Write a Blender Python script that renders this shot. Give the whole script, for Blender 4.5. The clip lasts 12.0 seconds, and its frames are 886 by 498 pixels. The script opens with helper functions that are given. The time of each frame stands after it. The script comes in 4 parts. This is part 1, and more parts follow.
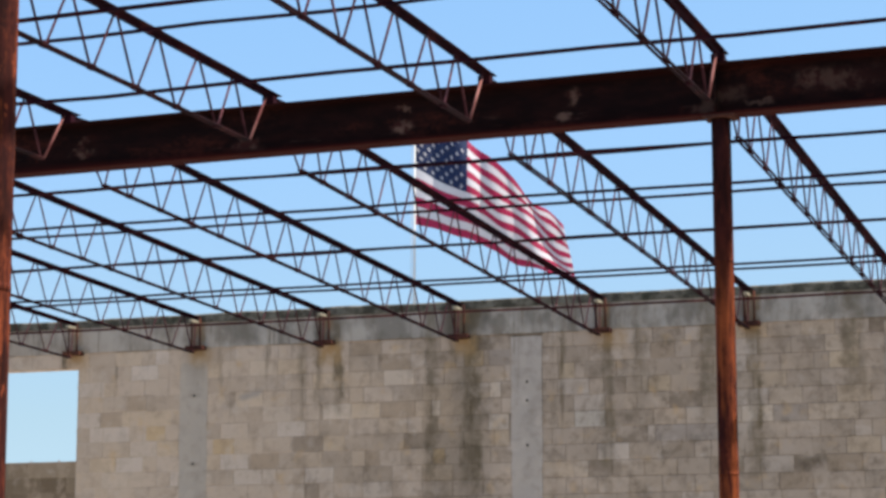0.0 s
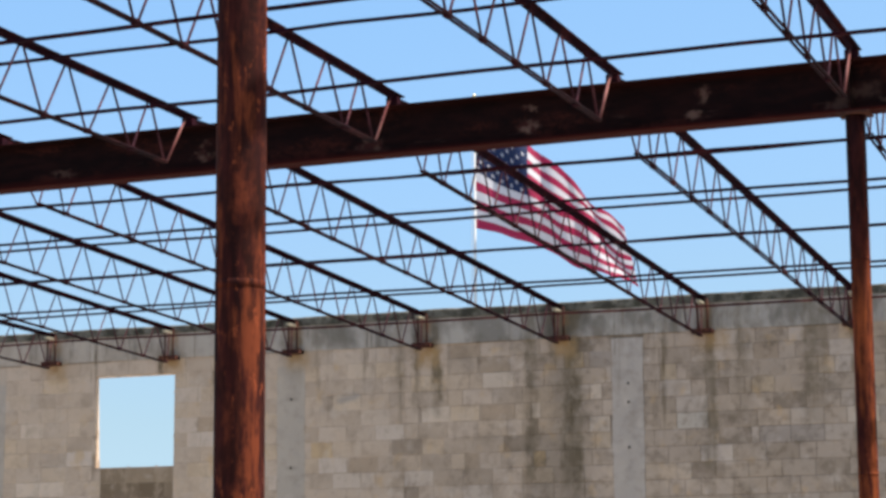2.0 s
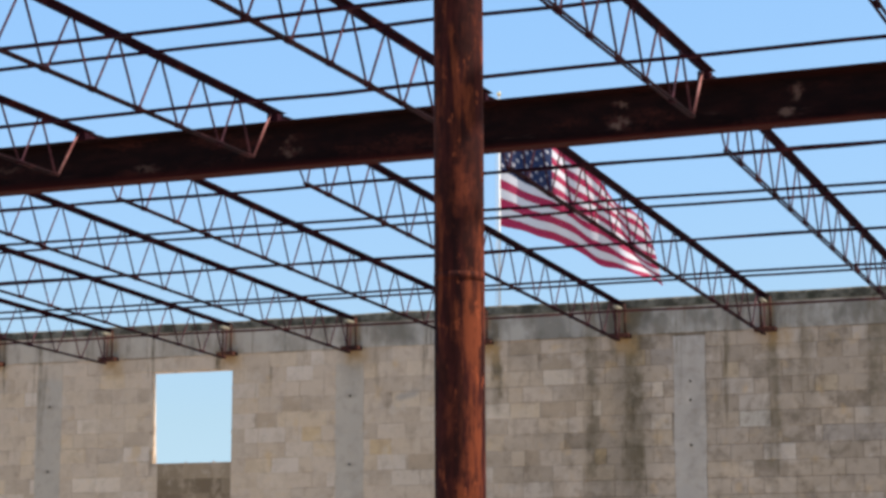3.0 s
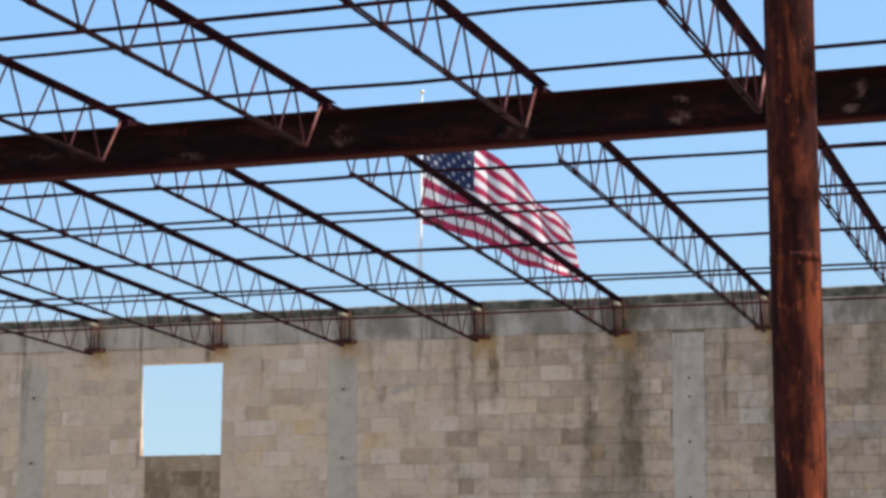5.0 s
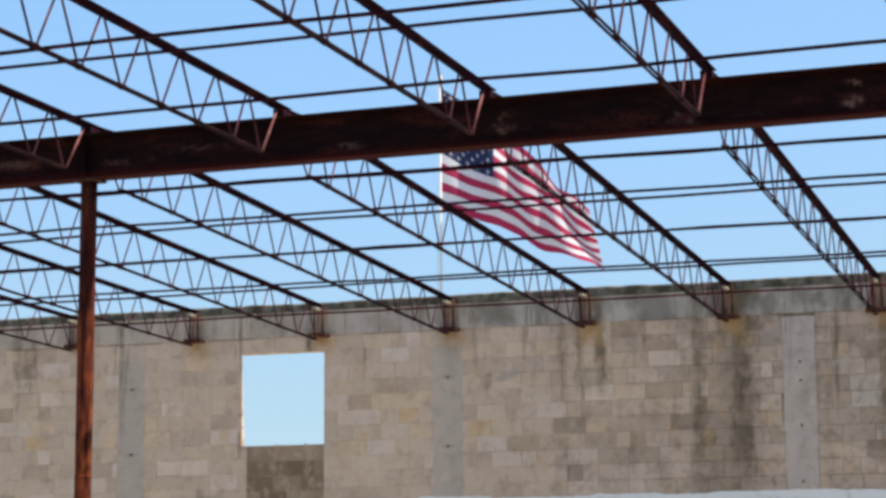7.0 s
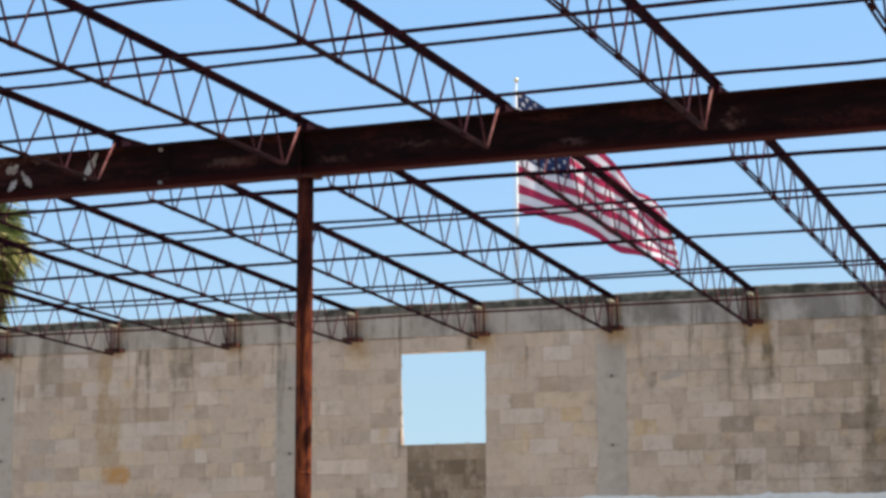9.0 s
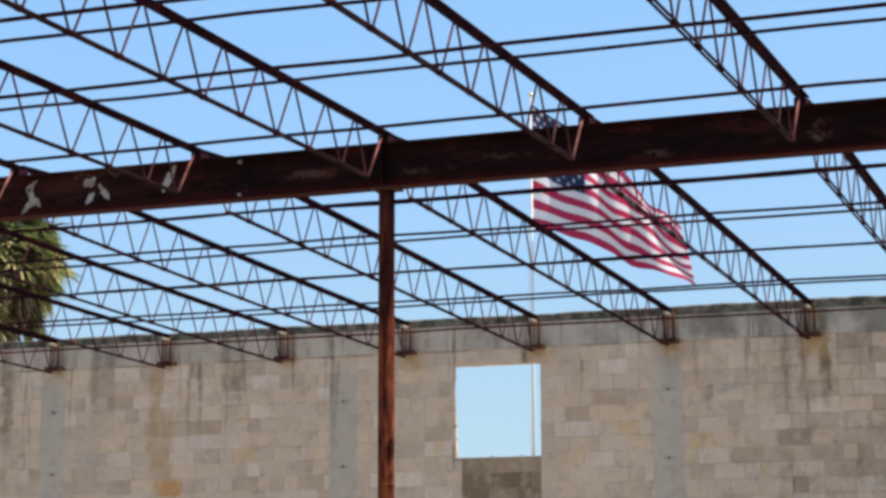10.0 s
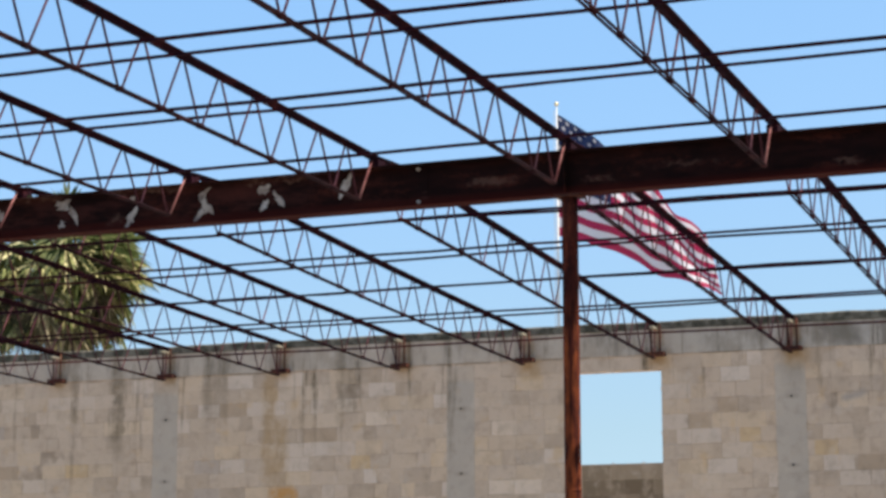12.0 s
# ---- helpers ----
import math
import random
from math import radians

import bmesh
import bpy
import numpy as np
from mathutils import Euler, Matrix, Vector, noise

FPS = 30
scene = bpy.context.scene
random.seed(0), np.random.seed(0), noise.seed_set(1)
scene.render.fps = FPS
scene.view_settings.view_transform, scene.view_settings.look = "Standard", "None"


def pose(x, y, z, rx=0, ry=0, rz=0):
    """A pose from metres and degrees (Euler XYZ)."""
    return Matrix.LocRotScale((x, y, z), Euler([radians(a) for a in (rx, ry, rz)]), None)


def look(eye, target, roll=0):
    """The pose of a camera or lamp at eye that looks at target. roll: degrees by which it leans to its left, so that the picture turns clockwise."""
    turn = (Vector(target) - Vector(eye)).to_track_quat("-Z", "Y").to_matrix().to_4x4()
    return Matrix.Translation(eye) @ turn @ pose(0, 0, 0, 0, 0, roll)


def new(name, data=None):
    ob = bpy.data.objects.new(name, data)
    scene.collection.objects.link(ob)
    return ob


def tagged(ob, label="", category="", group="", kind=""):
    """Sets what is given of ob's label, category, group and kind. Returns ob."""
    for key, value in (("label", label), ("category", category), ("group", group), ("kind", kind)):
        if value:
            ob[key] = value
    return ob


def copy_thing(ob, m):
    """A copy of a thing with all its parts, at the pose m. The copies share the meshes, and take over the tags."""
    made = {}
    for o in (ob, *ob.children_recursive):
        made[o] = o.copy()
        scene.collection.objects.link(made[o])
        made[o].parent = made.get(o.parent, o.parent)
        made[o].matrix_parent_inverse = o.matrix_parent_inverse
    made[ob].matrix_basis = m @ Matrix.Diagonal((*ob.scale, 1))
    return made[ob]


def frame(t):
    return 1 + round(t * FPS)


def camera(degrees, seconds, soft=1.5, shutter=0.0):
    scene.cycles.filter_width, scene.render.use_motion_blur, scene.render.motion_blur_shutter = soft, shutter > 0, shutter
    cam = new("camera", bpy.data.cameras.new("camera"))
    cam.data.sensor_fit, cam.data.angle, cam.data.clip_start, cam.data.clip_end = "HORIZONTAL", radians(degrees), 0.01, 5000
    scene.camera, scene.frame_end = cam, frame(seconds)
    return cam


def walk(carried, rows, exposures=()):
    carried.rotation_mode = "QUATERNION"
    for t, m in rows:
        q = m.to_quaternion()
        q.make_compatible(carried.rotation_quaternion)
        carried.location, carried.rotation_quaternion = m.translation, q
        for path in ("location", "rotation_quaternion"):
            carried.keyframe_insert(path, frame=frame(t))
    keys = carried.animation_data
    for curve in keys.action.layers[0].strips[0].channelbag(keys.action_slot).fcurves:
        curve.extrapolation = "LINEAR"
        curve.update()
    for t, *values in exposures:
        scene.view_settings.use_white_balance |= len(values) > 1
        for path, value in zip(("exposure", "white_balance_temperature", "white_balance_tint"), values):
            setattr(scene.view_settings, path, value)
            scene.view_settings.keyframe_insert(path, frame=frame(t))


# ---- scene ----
cam = camera(23.8, 12.0, soft=3.15)
PATH = [
    (0, (16.207, -24.522, 1.769), (15.519, -22.673, 2.097), 0.0),
    (0.5, (16.15, -24.535, 1.767), (15.5, -22.673, 2.099), -0.2),
    (1, (16.047, -24.577, 1.763), (15.374, -22.722, 2.088), -0.0),
    (1.5, (15.829, -24.553, 1.765), (15.118, -22.712, 2.093), -0.3),
    (2, (15.616, -24.642, 1.759), (14.883, -22.811, 2.091), -0.2),
    (2.5, (15.353, -24.733, 1.752), (14.606, -22.907, 2.084), 0.2),
    (3, (15.068, -24.837, 1.75), (14.322, -23.011, 2.08), 0.1),
    (3.2, (14.952, -24.879, 1.747), (14.202, -23.055, 2.077), -0.12),
    (4.8, (14.013, -25.181, 1.698), (13.338, -23.327, 2.027), 0.44),
    (5, (13.900, -25.217, 1.697), (13.242, -23.358, 2.026), 0.4),
    (5.5, (13.611, -25.314, 1.703), (12.944, -23.458, 2.032), 0.1),
    (6, (13.270, -25.421, 1.688), (12.580, -23.573, 2.017), -0.1),
    (6.5, (12.922, -25.496, 1.741), (12.266, -23.634, 2.064), -0.1),
    (7, (12.598, -25.625, 1.719), (11.941, -23.762, 2.035), -0.3),
    (7.2, (12.468, -25.679, 1.710), (11.809, -23.817, 2.025), -0.34),
    (8.8, (11.373, -26.025, 1.681), (10.677, -24.177, 1.996), -0.03),
    (9, (11.234, -26.066, 1.672), (10.53, -24.221, 1.991), -0.1),
    (9.5, (10.904, -26.177, 1.646), (10.192, -24.337, 1.973), -0.3),
    (10, (10.604, -26.325, 1.643), (9.898, -24.484, 1.976), -0.1),
    (10.5, (10.21, -26.534, 1.682), (9.399, -24.736, 2.014), 0.2),
    (11, (9.853, -26.71, 1.681), (9.049, -24.91, 2.014), 0.3),
    (11.5, (9.503, -26.806, 1.624), (8.725, -24.994, 1.962), 0.1),
    (12, (9.128, -26.994, 1.604), (8.423, -25.154, 1.946), -0.1),
]
walk(cam, [(t, look(eye, target, roll)) for t, eye, target, roll in PATH])

# ---------------------------------------------------------------- sky and sun
SUN_DIR = Vector((0.98, 0.19, 0.0)).normalized()
SUN_ELEV = radians(57)
scene.view_settings.exposure = 0.85
world = bpy.data.worlds.new("sky")
scene.world = world
world.use_nodes = True
wn, wl = world.node_tree.nodes, world.node_tree.links
sky = wn.new("ShaderNodeTexSky")
sky.sky_type = "NISHITA"
sky.sun_disc = False
sky.sun_elevation = SUN_ELEV
sky.sun_rotation = math.atan2(SUN_DIR.x, SUN_DIR.y)
sky.altitude = 0
sky.air_density, sky.dust_density, sky.ozone_density = 0.55, 1.2, 1.6
# the air's tint: deep blue overhead, paler and greener where the model brightens towards the horizon
bands = wn.new("ShaderNodeSeparateColor")
wl.new(sky.outputs[0], bands.inputs[0])
depth = wn.new("ShaderNodeMapRange")
depth.inputs["From Min"].default_value, depth.inputs["From Max"].default_value = 1.0, 7.0
wl.new(bands.outputs[1], depth.inputs["Value"])
tint = wn.new("ShaderNodeValToRGB")
for el, (at, tone) in zip((tint.color_ramp.elements[0], tint.color_ramp.elements.new(0.20), tint.color_ramp.elements.new(0.405), tint.color_ramp.elements[-1]),
                          ((0.0, (0.13, 0.29, 0.56)), (0.20, (0.214, 0.370, 0.578)), (0.405, (0.288, 0.418, 0.510)), (1.0, (0.55, 0.62, 0.66)))):
    el.position, el.color = at, (*tone, 1)
wl.new(depth.outputs[0], tint.inputs[0])
blue = wn.new("ShaderNodeVectorMath")
blue.operation = "MULTIPLY"
blue.inputs[1].default_value = (8.0, 8.0, 8.0)
wl.new(tint.outputs[0], blue.inputs[0])
wl.new(blue.outputs[0], wn["Background"].inputs["Color"])
wn["Background"].inputs["Strength"].default_value = 0.12

sun_data = bpy.data.lights.new("sun", "SUN")
sun_data.energy = 5.0
sun_data.angle = radians(0.53)
sun_data.color = (1.0, 0.94, 0.84)
sun = new("sun", sun_data)
sun_way = Vector((SUN_DIR.x * math.cos(SUN_ELEV), SUN_DIR.y * math.cos(SUN_ELEV), math.sin(SUN_ELEV)))
sun.matrix_world = look(sun_way * 60, (0, 0, 0))


# ---------------------------------------------------------------- materials
class Nodes:
    """A small builder of node materials."""

    def __init__(self, name, rough=0.8, metal=0.0):
        self.mat = bpy.data.materials.new(name)
        self.mat.use_nodes = True
        self.t = self.mat.node_tree
        self.n, self.l = self.t.nodes, self.t.links
        self.bsdf = self.n["Principled BSDF"]
        self.bsdf.inputs["Roughness"].default_value = rough
        self.bsdf.inputs["Metallic"].default_value = metal
        self.bsdf.inputs["Specular IOR Level"].default_value = 0.15

    def put(self, socket, value):
        if isinstance(value, (int, float, tuple)):
            socket.default_value = value
        else:
            self.l.new(value, socket)

    def math(self, op, a, b=0.0, clamp=False):
        m = self.n.new("ShaderNodeMath")
        m.operation, m.use_clamp = op, clamp
        self.put(m.inputs[0], a)
        self.put(m.inputs[1], b)
        return m.outputs[0]

    def place(self, scale=(1, 1, 1), world=True):
        if world:
            src = self.n.new("ShaderNodeNewGeometry").outputs["Position"]
        else:
            src = self.n.new("ShaderNodeTexCoord").outputs["Object"]
        mp = self.n.new("ShaderNodeMapping")
        mp.inputs["Scale"].default_value = scale
        self.l.new(src, mp.inputs["Vector"])
        return mp.outputs[0]

    def noise(self, vec, scale, detail=4.0, rough=0.55, distort=0.0):
        n = self.n.new("ShaderNodeTexNoise")
        n.inputs["Scale"].default_value = scale
        n.inputs["Detail"].default_value = detail
        n.inputs["Roughness"].default_value = rough
        n.inputs["Distortion"].default_value = distort
        self.l.new(vec, n.inputs["Vector"])
        return n.outputs["Fac"]

    def step(self, v, lo, hi):
        m = self.n.new("ShaderNodeMapRange")
        m.interpolation_type = "SMOOTHSTEP"
        self.put(m.inputs["Value"], v)
        m.inputs["From Min"].default_value, m.inputs["From Max"].default_value = lo, hi
        return m.outputs["Result"]

    def ramp(self, fac, stops):
        r = self.n.new("ShaderNodeValToRGB")
        e = r.color_ramp.elements
        while len(e) < len(stops):
            e.new(0.5)
        for el, (p, c) in zip(e, stops):
            el.position, el.color = p, (*c, 1)
        self.put(r.inputs["Fac"], fac)
        return r.outputs["Color"]

    def mix(self, fac, a, b, kind="MIX"):
        m = self.n.new("ShaderNodeMix")
        m.data_type, m.blend_type = "RGBA", kind
        self.put(m.inputs["Factor"], fac)
        for s, v in ((m.inputs[6], a), (m.inputs[7], b)):
            self.put(s, (*v, 1) if isinstance(v, tuple) else v)
        return m.outputs[2]

    def relief(self, height, strength=0.4, distance=0.01):
        b = self.n.new("ShaderNodeBump")
        b.inputs["Strength"].default_value = strength
        b.inputs["Distance"].default_value = distance
        self.l.new(height, b.inputs["Height"])
        self.l.new(b.outputs[0], self.bsdf.inputs["Normal"])

    def colour(self, c):
        self.put(self.bsdf.inputs["Base Color"], (*c, 1) if isinstance(c, tuple) else c)
        return self.mat

    def span(self, coord, lo, hi, soft):
        """1 between lo and hi of a coordinate, fading over soft."""
        return self.math("MULTIPLY", self.step(coord, lo - soft, lo + soft), self.step(coord, hi + soft, hi - soft))

    def xyz(self, vec):
        s = self.n.new("ShaderNodeSeparateXYZ")
        self.l.new(vec, s.inputs[0])
        return s.outputs


def rust(name, dark, mid, bright, amount=(0.45, 0.7), streak=(1, 1, 1), rough=0.85):
    m = Nodes(name, rough)
    m.bsdf.inputs["Specular IOR Level"].default_value = 0.06
    dark, mid, bright = (tuple(1.22 * v for v in tone) for tone in (dark, mid, bright))
    p = m.place(streak)
    big, fine = m.noise(p, 3.0, 6, 0.65), m.noise(m.place((1, 1, 1)), 40.0, 4)
    base = m.mix(m.step(m.noise(p, 9.0, 5, 0.6), 0.35, 0.7), dark, mid)
    base = m.mix(m.step(m.math("ADD", big, m.math("MULTIPLY", m.math("SUBTRACT", fine, 0.5), 0.3)), *amount), base, bright)
    base = m.mix(m.step(fine, 0.55, 0.8), base, m.mix(0.5, base, dark))
    m.relief(m.math("ADD", fine, big), 0.5, 0.004)
    return m, base


M_joist, c = rust("dark_rusted_joist_steel", (0.0095, 0.0022, 0.0046), (0.020, 0.0036, 0.0070), (0.062, 0.013, 0.013), (0.5, 0.8))
M_joist = M_joist.colour(c)
M_web, c = rust("red_primer_rod", (0.018, 0.0060, 0.0090), (0.040, 0.0125, 0.017), (0.12, 0.042, 0.046), (0.5, 0.75))
M_web = M_web.colour(c)
M_chord, c = rust("dark_red_chord_bar", (0.0070, 0.0022, 0.0032), (0.0135, 0.0038, 0.0050), (0.050, 0.015, 0.0155), (0.5, 0.78))
M_chord = M_chord.colour(c)
# a redder tone for the lowest bar by the wall
M_redbar, c = rust("red_bar", (0.028, 0.0065, 0.0070), (0.056, 0.0145, 0.0135), (0.12, 0.038, 0.032), (0.45, 0.7))
M_redbar = M_redbar.colour(c)
# paler than the web rods: sun on the struts is put into the colour
M_strut, c = rust("sunlit_pink_rod", (0.075, 0.022, 0.022), (0.125, 0.046, 0.040), (0.24, 0.105, 0.092), (0.4, 0.7))
M_strut = M_strut.colour(c)
def pipe_rust(name, low_z, orange, share, spots=1.0, soft=0.0):
    """Dark maroon pipe that flakes to orange in long upright streaks; girder shade is painted above low_z."""
    m, c = rust(name, (0.012, 0.0034, 0.0032), (0.040, 0.0085, 0.0065), (0.105, 0.023, 0.011), (0.48, 0.72), (3.2, 3.2, 0.5))
    px, py, pz = m.xyz(m.place())
    streak = m.noise(m.place((1, 1, 0.10)), 26.0, 5, 0.6)
    patch = m.noise(m.place((1, 1, 0.35)), 7.0, 5, 0.65)
    # the head stays dark: shade under the girder put into the colour
    low = m.step(m.math("ADD", pz, m.math("MULTIPLY", patch, 0.8)), low_z + 0.6, low_z)
    bare = m.math("MULTIPLY", m.step(m.math("ADD", m.math("MULTIPLY", streak, 0.5), m.math("MULTIPLY", patch, 0.5)), 0.53 - share - soft, 0.62 - share + soft), low)
    c = m.mix(m.math("MULTIPLY", bare, 0.85), c, orange)
    scab = m.noise(m.place((1, 1, 0.3)), 18.0, 5, 0.65)
    c = m.mix(m.math("MULTIPLY", m.step(scab, 0.50, 0.62), 0.75 * spots), c, (0.020, 0.0055, 0.0042))
    fleck = m.noise(m.place((1, 1, 0.45)), 34.0, 3, 0.6)
    c = m.mix(m.math("MULTIPLY", m.math("MULTIPLY", m.step(fleck, 0.60, 0.70), m.step(patch, 0.42, 0.56)), 0.6 * spots), c, tuple(1.7 * v for v in orange))
    return m.colour(c)


M_post = pipe_rust("orange_rusted_pipe", 4.25, (0.25, 0.060, 0.019), 0.05, 0.22, 0.07)
M_near_post = pipe_rust("maroon_rusted_pipe", 9.0, (0.150, 0.034, 0.014), 0.03)
M_plate, c = rust("rusted_plate", (0.03, 0.013, 0.011), (0.08, 0.03, 0.02), (0.2, 0.08, 0.04), (0.55, 0.8))
M_plate = M_plate.colour(c)

SMEARS = ((-0.55, 5.585, 0.30, 0.022, 0.7), (0.80, 5.590, 0.28, 0.020, 0.7), (-1.75, 5.585, 0.22, 0.022, 0.6), (-0.9, 5.33, 0.12, 0.04, 0.5),
          (13.52, 5.52, 0.10, 0.06, 0.55), (13.75, 5.50, 0.22, 0.07, 0.35), (12.92, 5.44, 0.10, 0.05, 0.25), (12.72, 5.36, 0.08, 0.04, 0.4), (13.12, 5.37, 0.10, 0.016, 0.45),
          (10.31, 5.40, 0.06, 0.04, 1.0), (10.33, 5.55, 0.05, 0.015, 0.7), (11.64, 5.385, 0.05, 0.03, 0.9), (11.69, 5.53, 0.05, 0.05, 0.7), (7.47, 5.40, 0.09, 0.03, 0.7),
          (7.48, 5.47, 0.02, 0.05, 0.6), (3.92, 5.38, 0.12, 0.03, 0.5), (8.98, 5.37, 0.10, 0.045, 0.9), (6.1, 5.37, 0.14, 0.02, 0.4), (2.9, 5.42, 0.2, 0.03, 0.4), (4.7, 5.45, 0.25, 0.02, 0.3))
# rusted girder steel: nearly black web, redder towards the flanges, flaked pale primer in places
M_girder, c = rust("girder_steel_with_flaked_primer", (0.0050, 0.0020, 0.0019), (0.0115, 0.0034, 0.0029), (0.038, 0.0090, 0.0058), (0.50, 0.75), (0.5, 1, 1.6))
gx, gy, gz = M_girder.xyz(M_girder.place())
scuff = M_girder.step(M_girder.noise(M_girder.place((1.1, 1, 7)), 2.2, 5, 0.6), 0.60, 0.74)
scuff = M_girder.math("MULTIPLY", scuff, M_girder.span(gz, 5.30, 5.42, 0.05))
c = M_girder.mix(M_girder.math("MULTIPLY", scuff, 0.5), c, (0.085, 0.040, 0.032))
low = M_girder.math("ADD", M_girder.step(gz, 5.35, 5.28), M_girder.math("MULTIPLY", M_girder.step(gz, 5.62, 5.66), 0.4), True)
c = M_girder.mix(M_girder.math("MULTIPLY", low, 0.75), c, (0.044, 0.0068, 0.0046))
c = M_girder.mix(M_girder.math("MULTIPLY", M_girder.step(M_girder.math("ADD", gx, M_girder.math("MULTIPLY", M_girder.noise(M_girder.place(), 2.0, 4), 1.6)), 3.2, 1.6), M_girder.math("MULTIPLY", M_girder.step(M_girder.noise(M_girder.place((0.7, 1, 2.2)), 3.0, 5, 0.6), 0.42, 0.62), 0.6)), c, (0.046, 0.0140, 0.0110))
# rubbed patches of old primer: centre, height, half width, half height, weight
wob_x = M_girder.math("ADD", gx, M_girder.math("MULTIPLY", M_girder.math("SUBTRACT", M_girder.noise(M_girder.place(), 9.0, 4), 0.5), 0.25))
wob_z = M_girder.math("ADD", gz, M_girder.math("MULTIPLY", M_girder.math("SUBTRACT", M_girder.noise(M_girder.place((1, 1, 1)), 13.0, 4), 0.5), 0.14))
smear = 0.0
for cx, cz, hw, hh, w in SMEARS:
    spot = M_girder.math("MULTIPLY", M_girder.span(wob_x, cx - hw, cx + hw, hw * 0.6), M_girder.span(wob_z, cz - hh, cz + hh, hh * 0.6))
    smear = M_girder.math("MAXIMUM", smear, M_girder.math("MULTIPLY", spot, w))
c = M_girder.mix(smear, c, M_girder.mix(M_girder.step(M_girder.noise(M_girder.place(), 11.0, 4), 0.4, 0.6), (0.038, 0.011, 0.009), (0.13, 0.070, 0.052)))
M_girder = M_girder.colour(c)
M_flake, fc = rust("flaked_grey_primer", (0.13, 0.092, 0.076), (0.25, 0.21, 0.18), (0.35, 0.31, 0.28), (0.4, 0.7))
M_flake = M_flake.colour(fc)


def block_material(name, by_object):
    m = Nodes(name, 0.92)
    if by_object:
        rnd = m.n.new("ShaderNodeObjectInfo").outputs["Random"]
    else:
        rnd = m.n.new("ShaderNodeNewGeometry").outputs["Random Per Island"]
    tone = m.ramp(rnd, [(0.0, (0.395, 0.303, 0.225)), (0.12, (0.436, 0.336, 0.252)), (0.27, (0.468, 0.362, 0.274)), (0.50, (0.500, 0.388, 0.298)), (0.72, (0.490, 0.372, 0.270)),
                        (0.82, (0.540, 0.405, 0.280)), (0.90, (0.520, 0.416, 0.332)), (1.0, (0.560, 0.456, 0.372))])
    if by_object:
        own_tone = m.n.new("ShaderNodeObjectInfo").outputs
        tone = m.mix(own_tone["Alpha"], own_tone["Color"], tone)
    tone = m.mix(0.12, tone, (0.470, 0.366, 0.278))
    # stains that stop at the edges of a block
    own = m.n.new("ShaderNodeVectorMath")
    own.operation = "ADD"
    m.l.new(m.place(), own.inputs[0])
    m.put(own.inputs[1], m.math("MULTIPLY", rnd, 31.0))
    face = m.noise(own.outputs[0], 3.0, 5, 0.62)
    tone = m.mix(m.math("MULTIPLY", m.step(face, 0.50, 0.70), 0.34), tone, (0.290, 0.215, 0.150))
    tone = m.mix(m.math("MULTIPLY", m.step(face, 0.44, 0.34), 0.30), tone, (0.540, 0.435, 0.350))
    return wall_weather(m, tone)


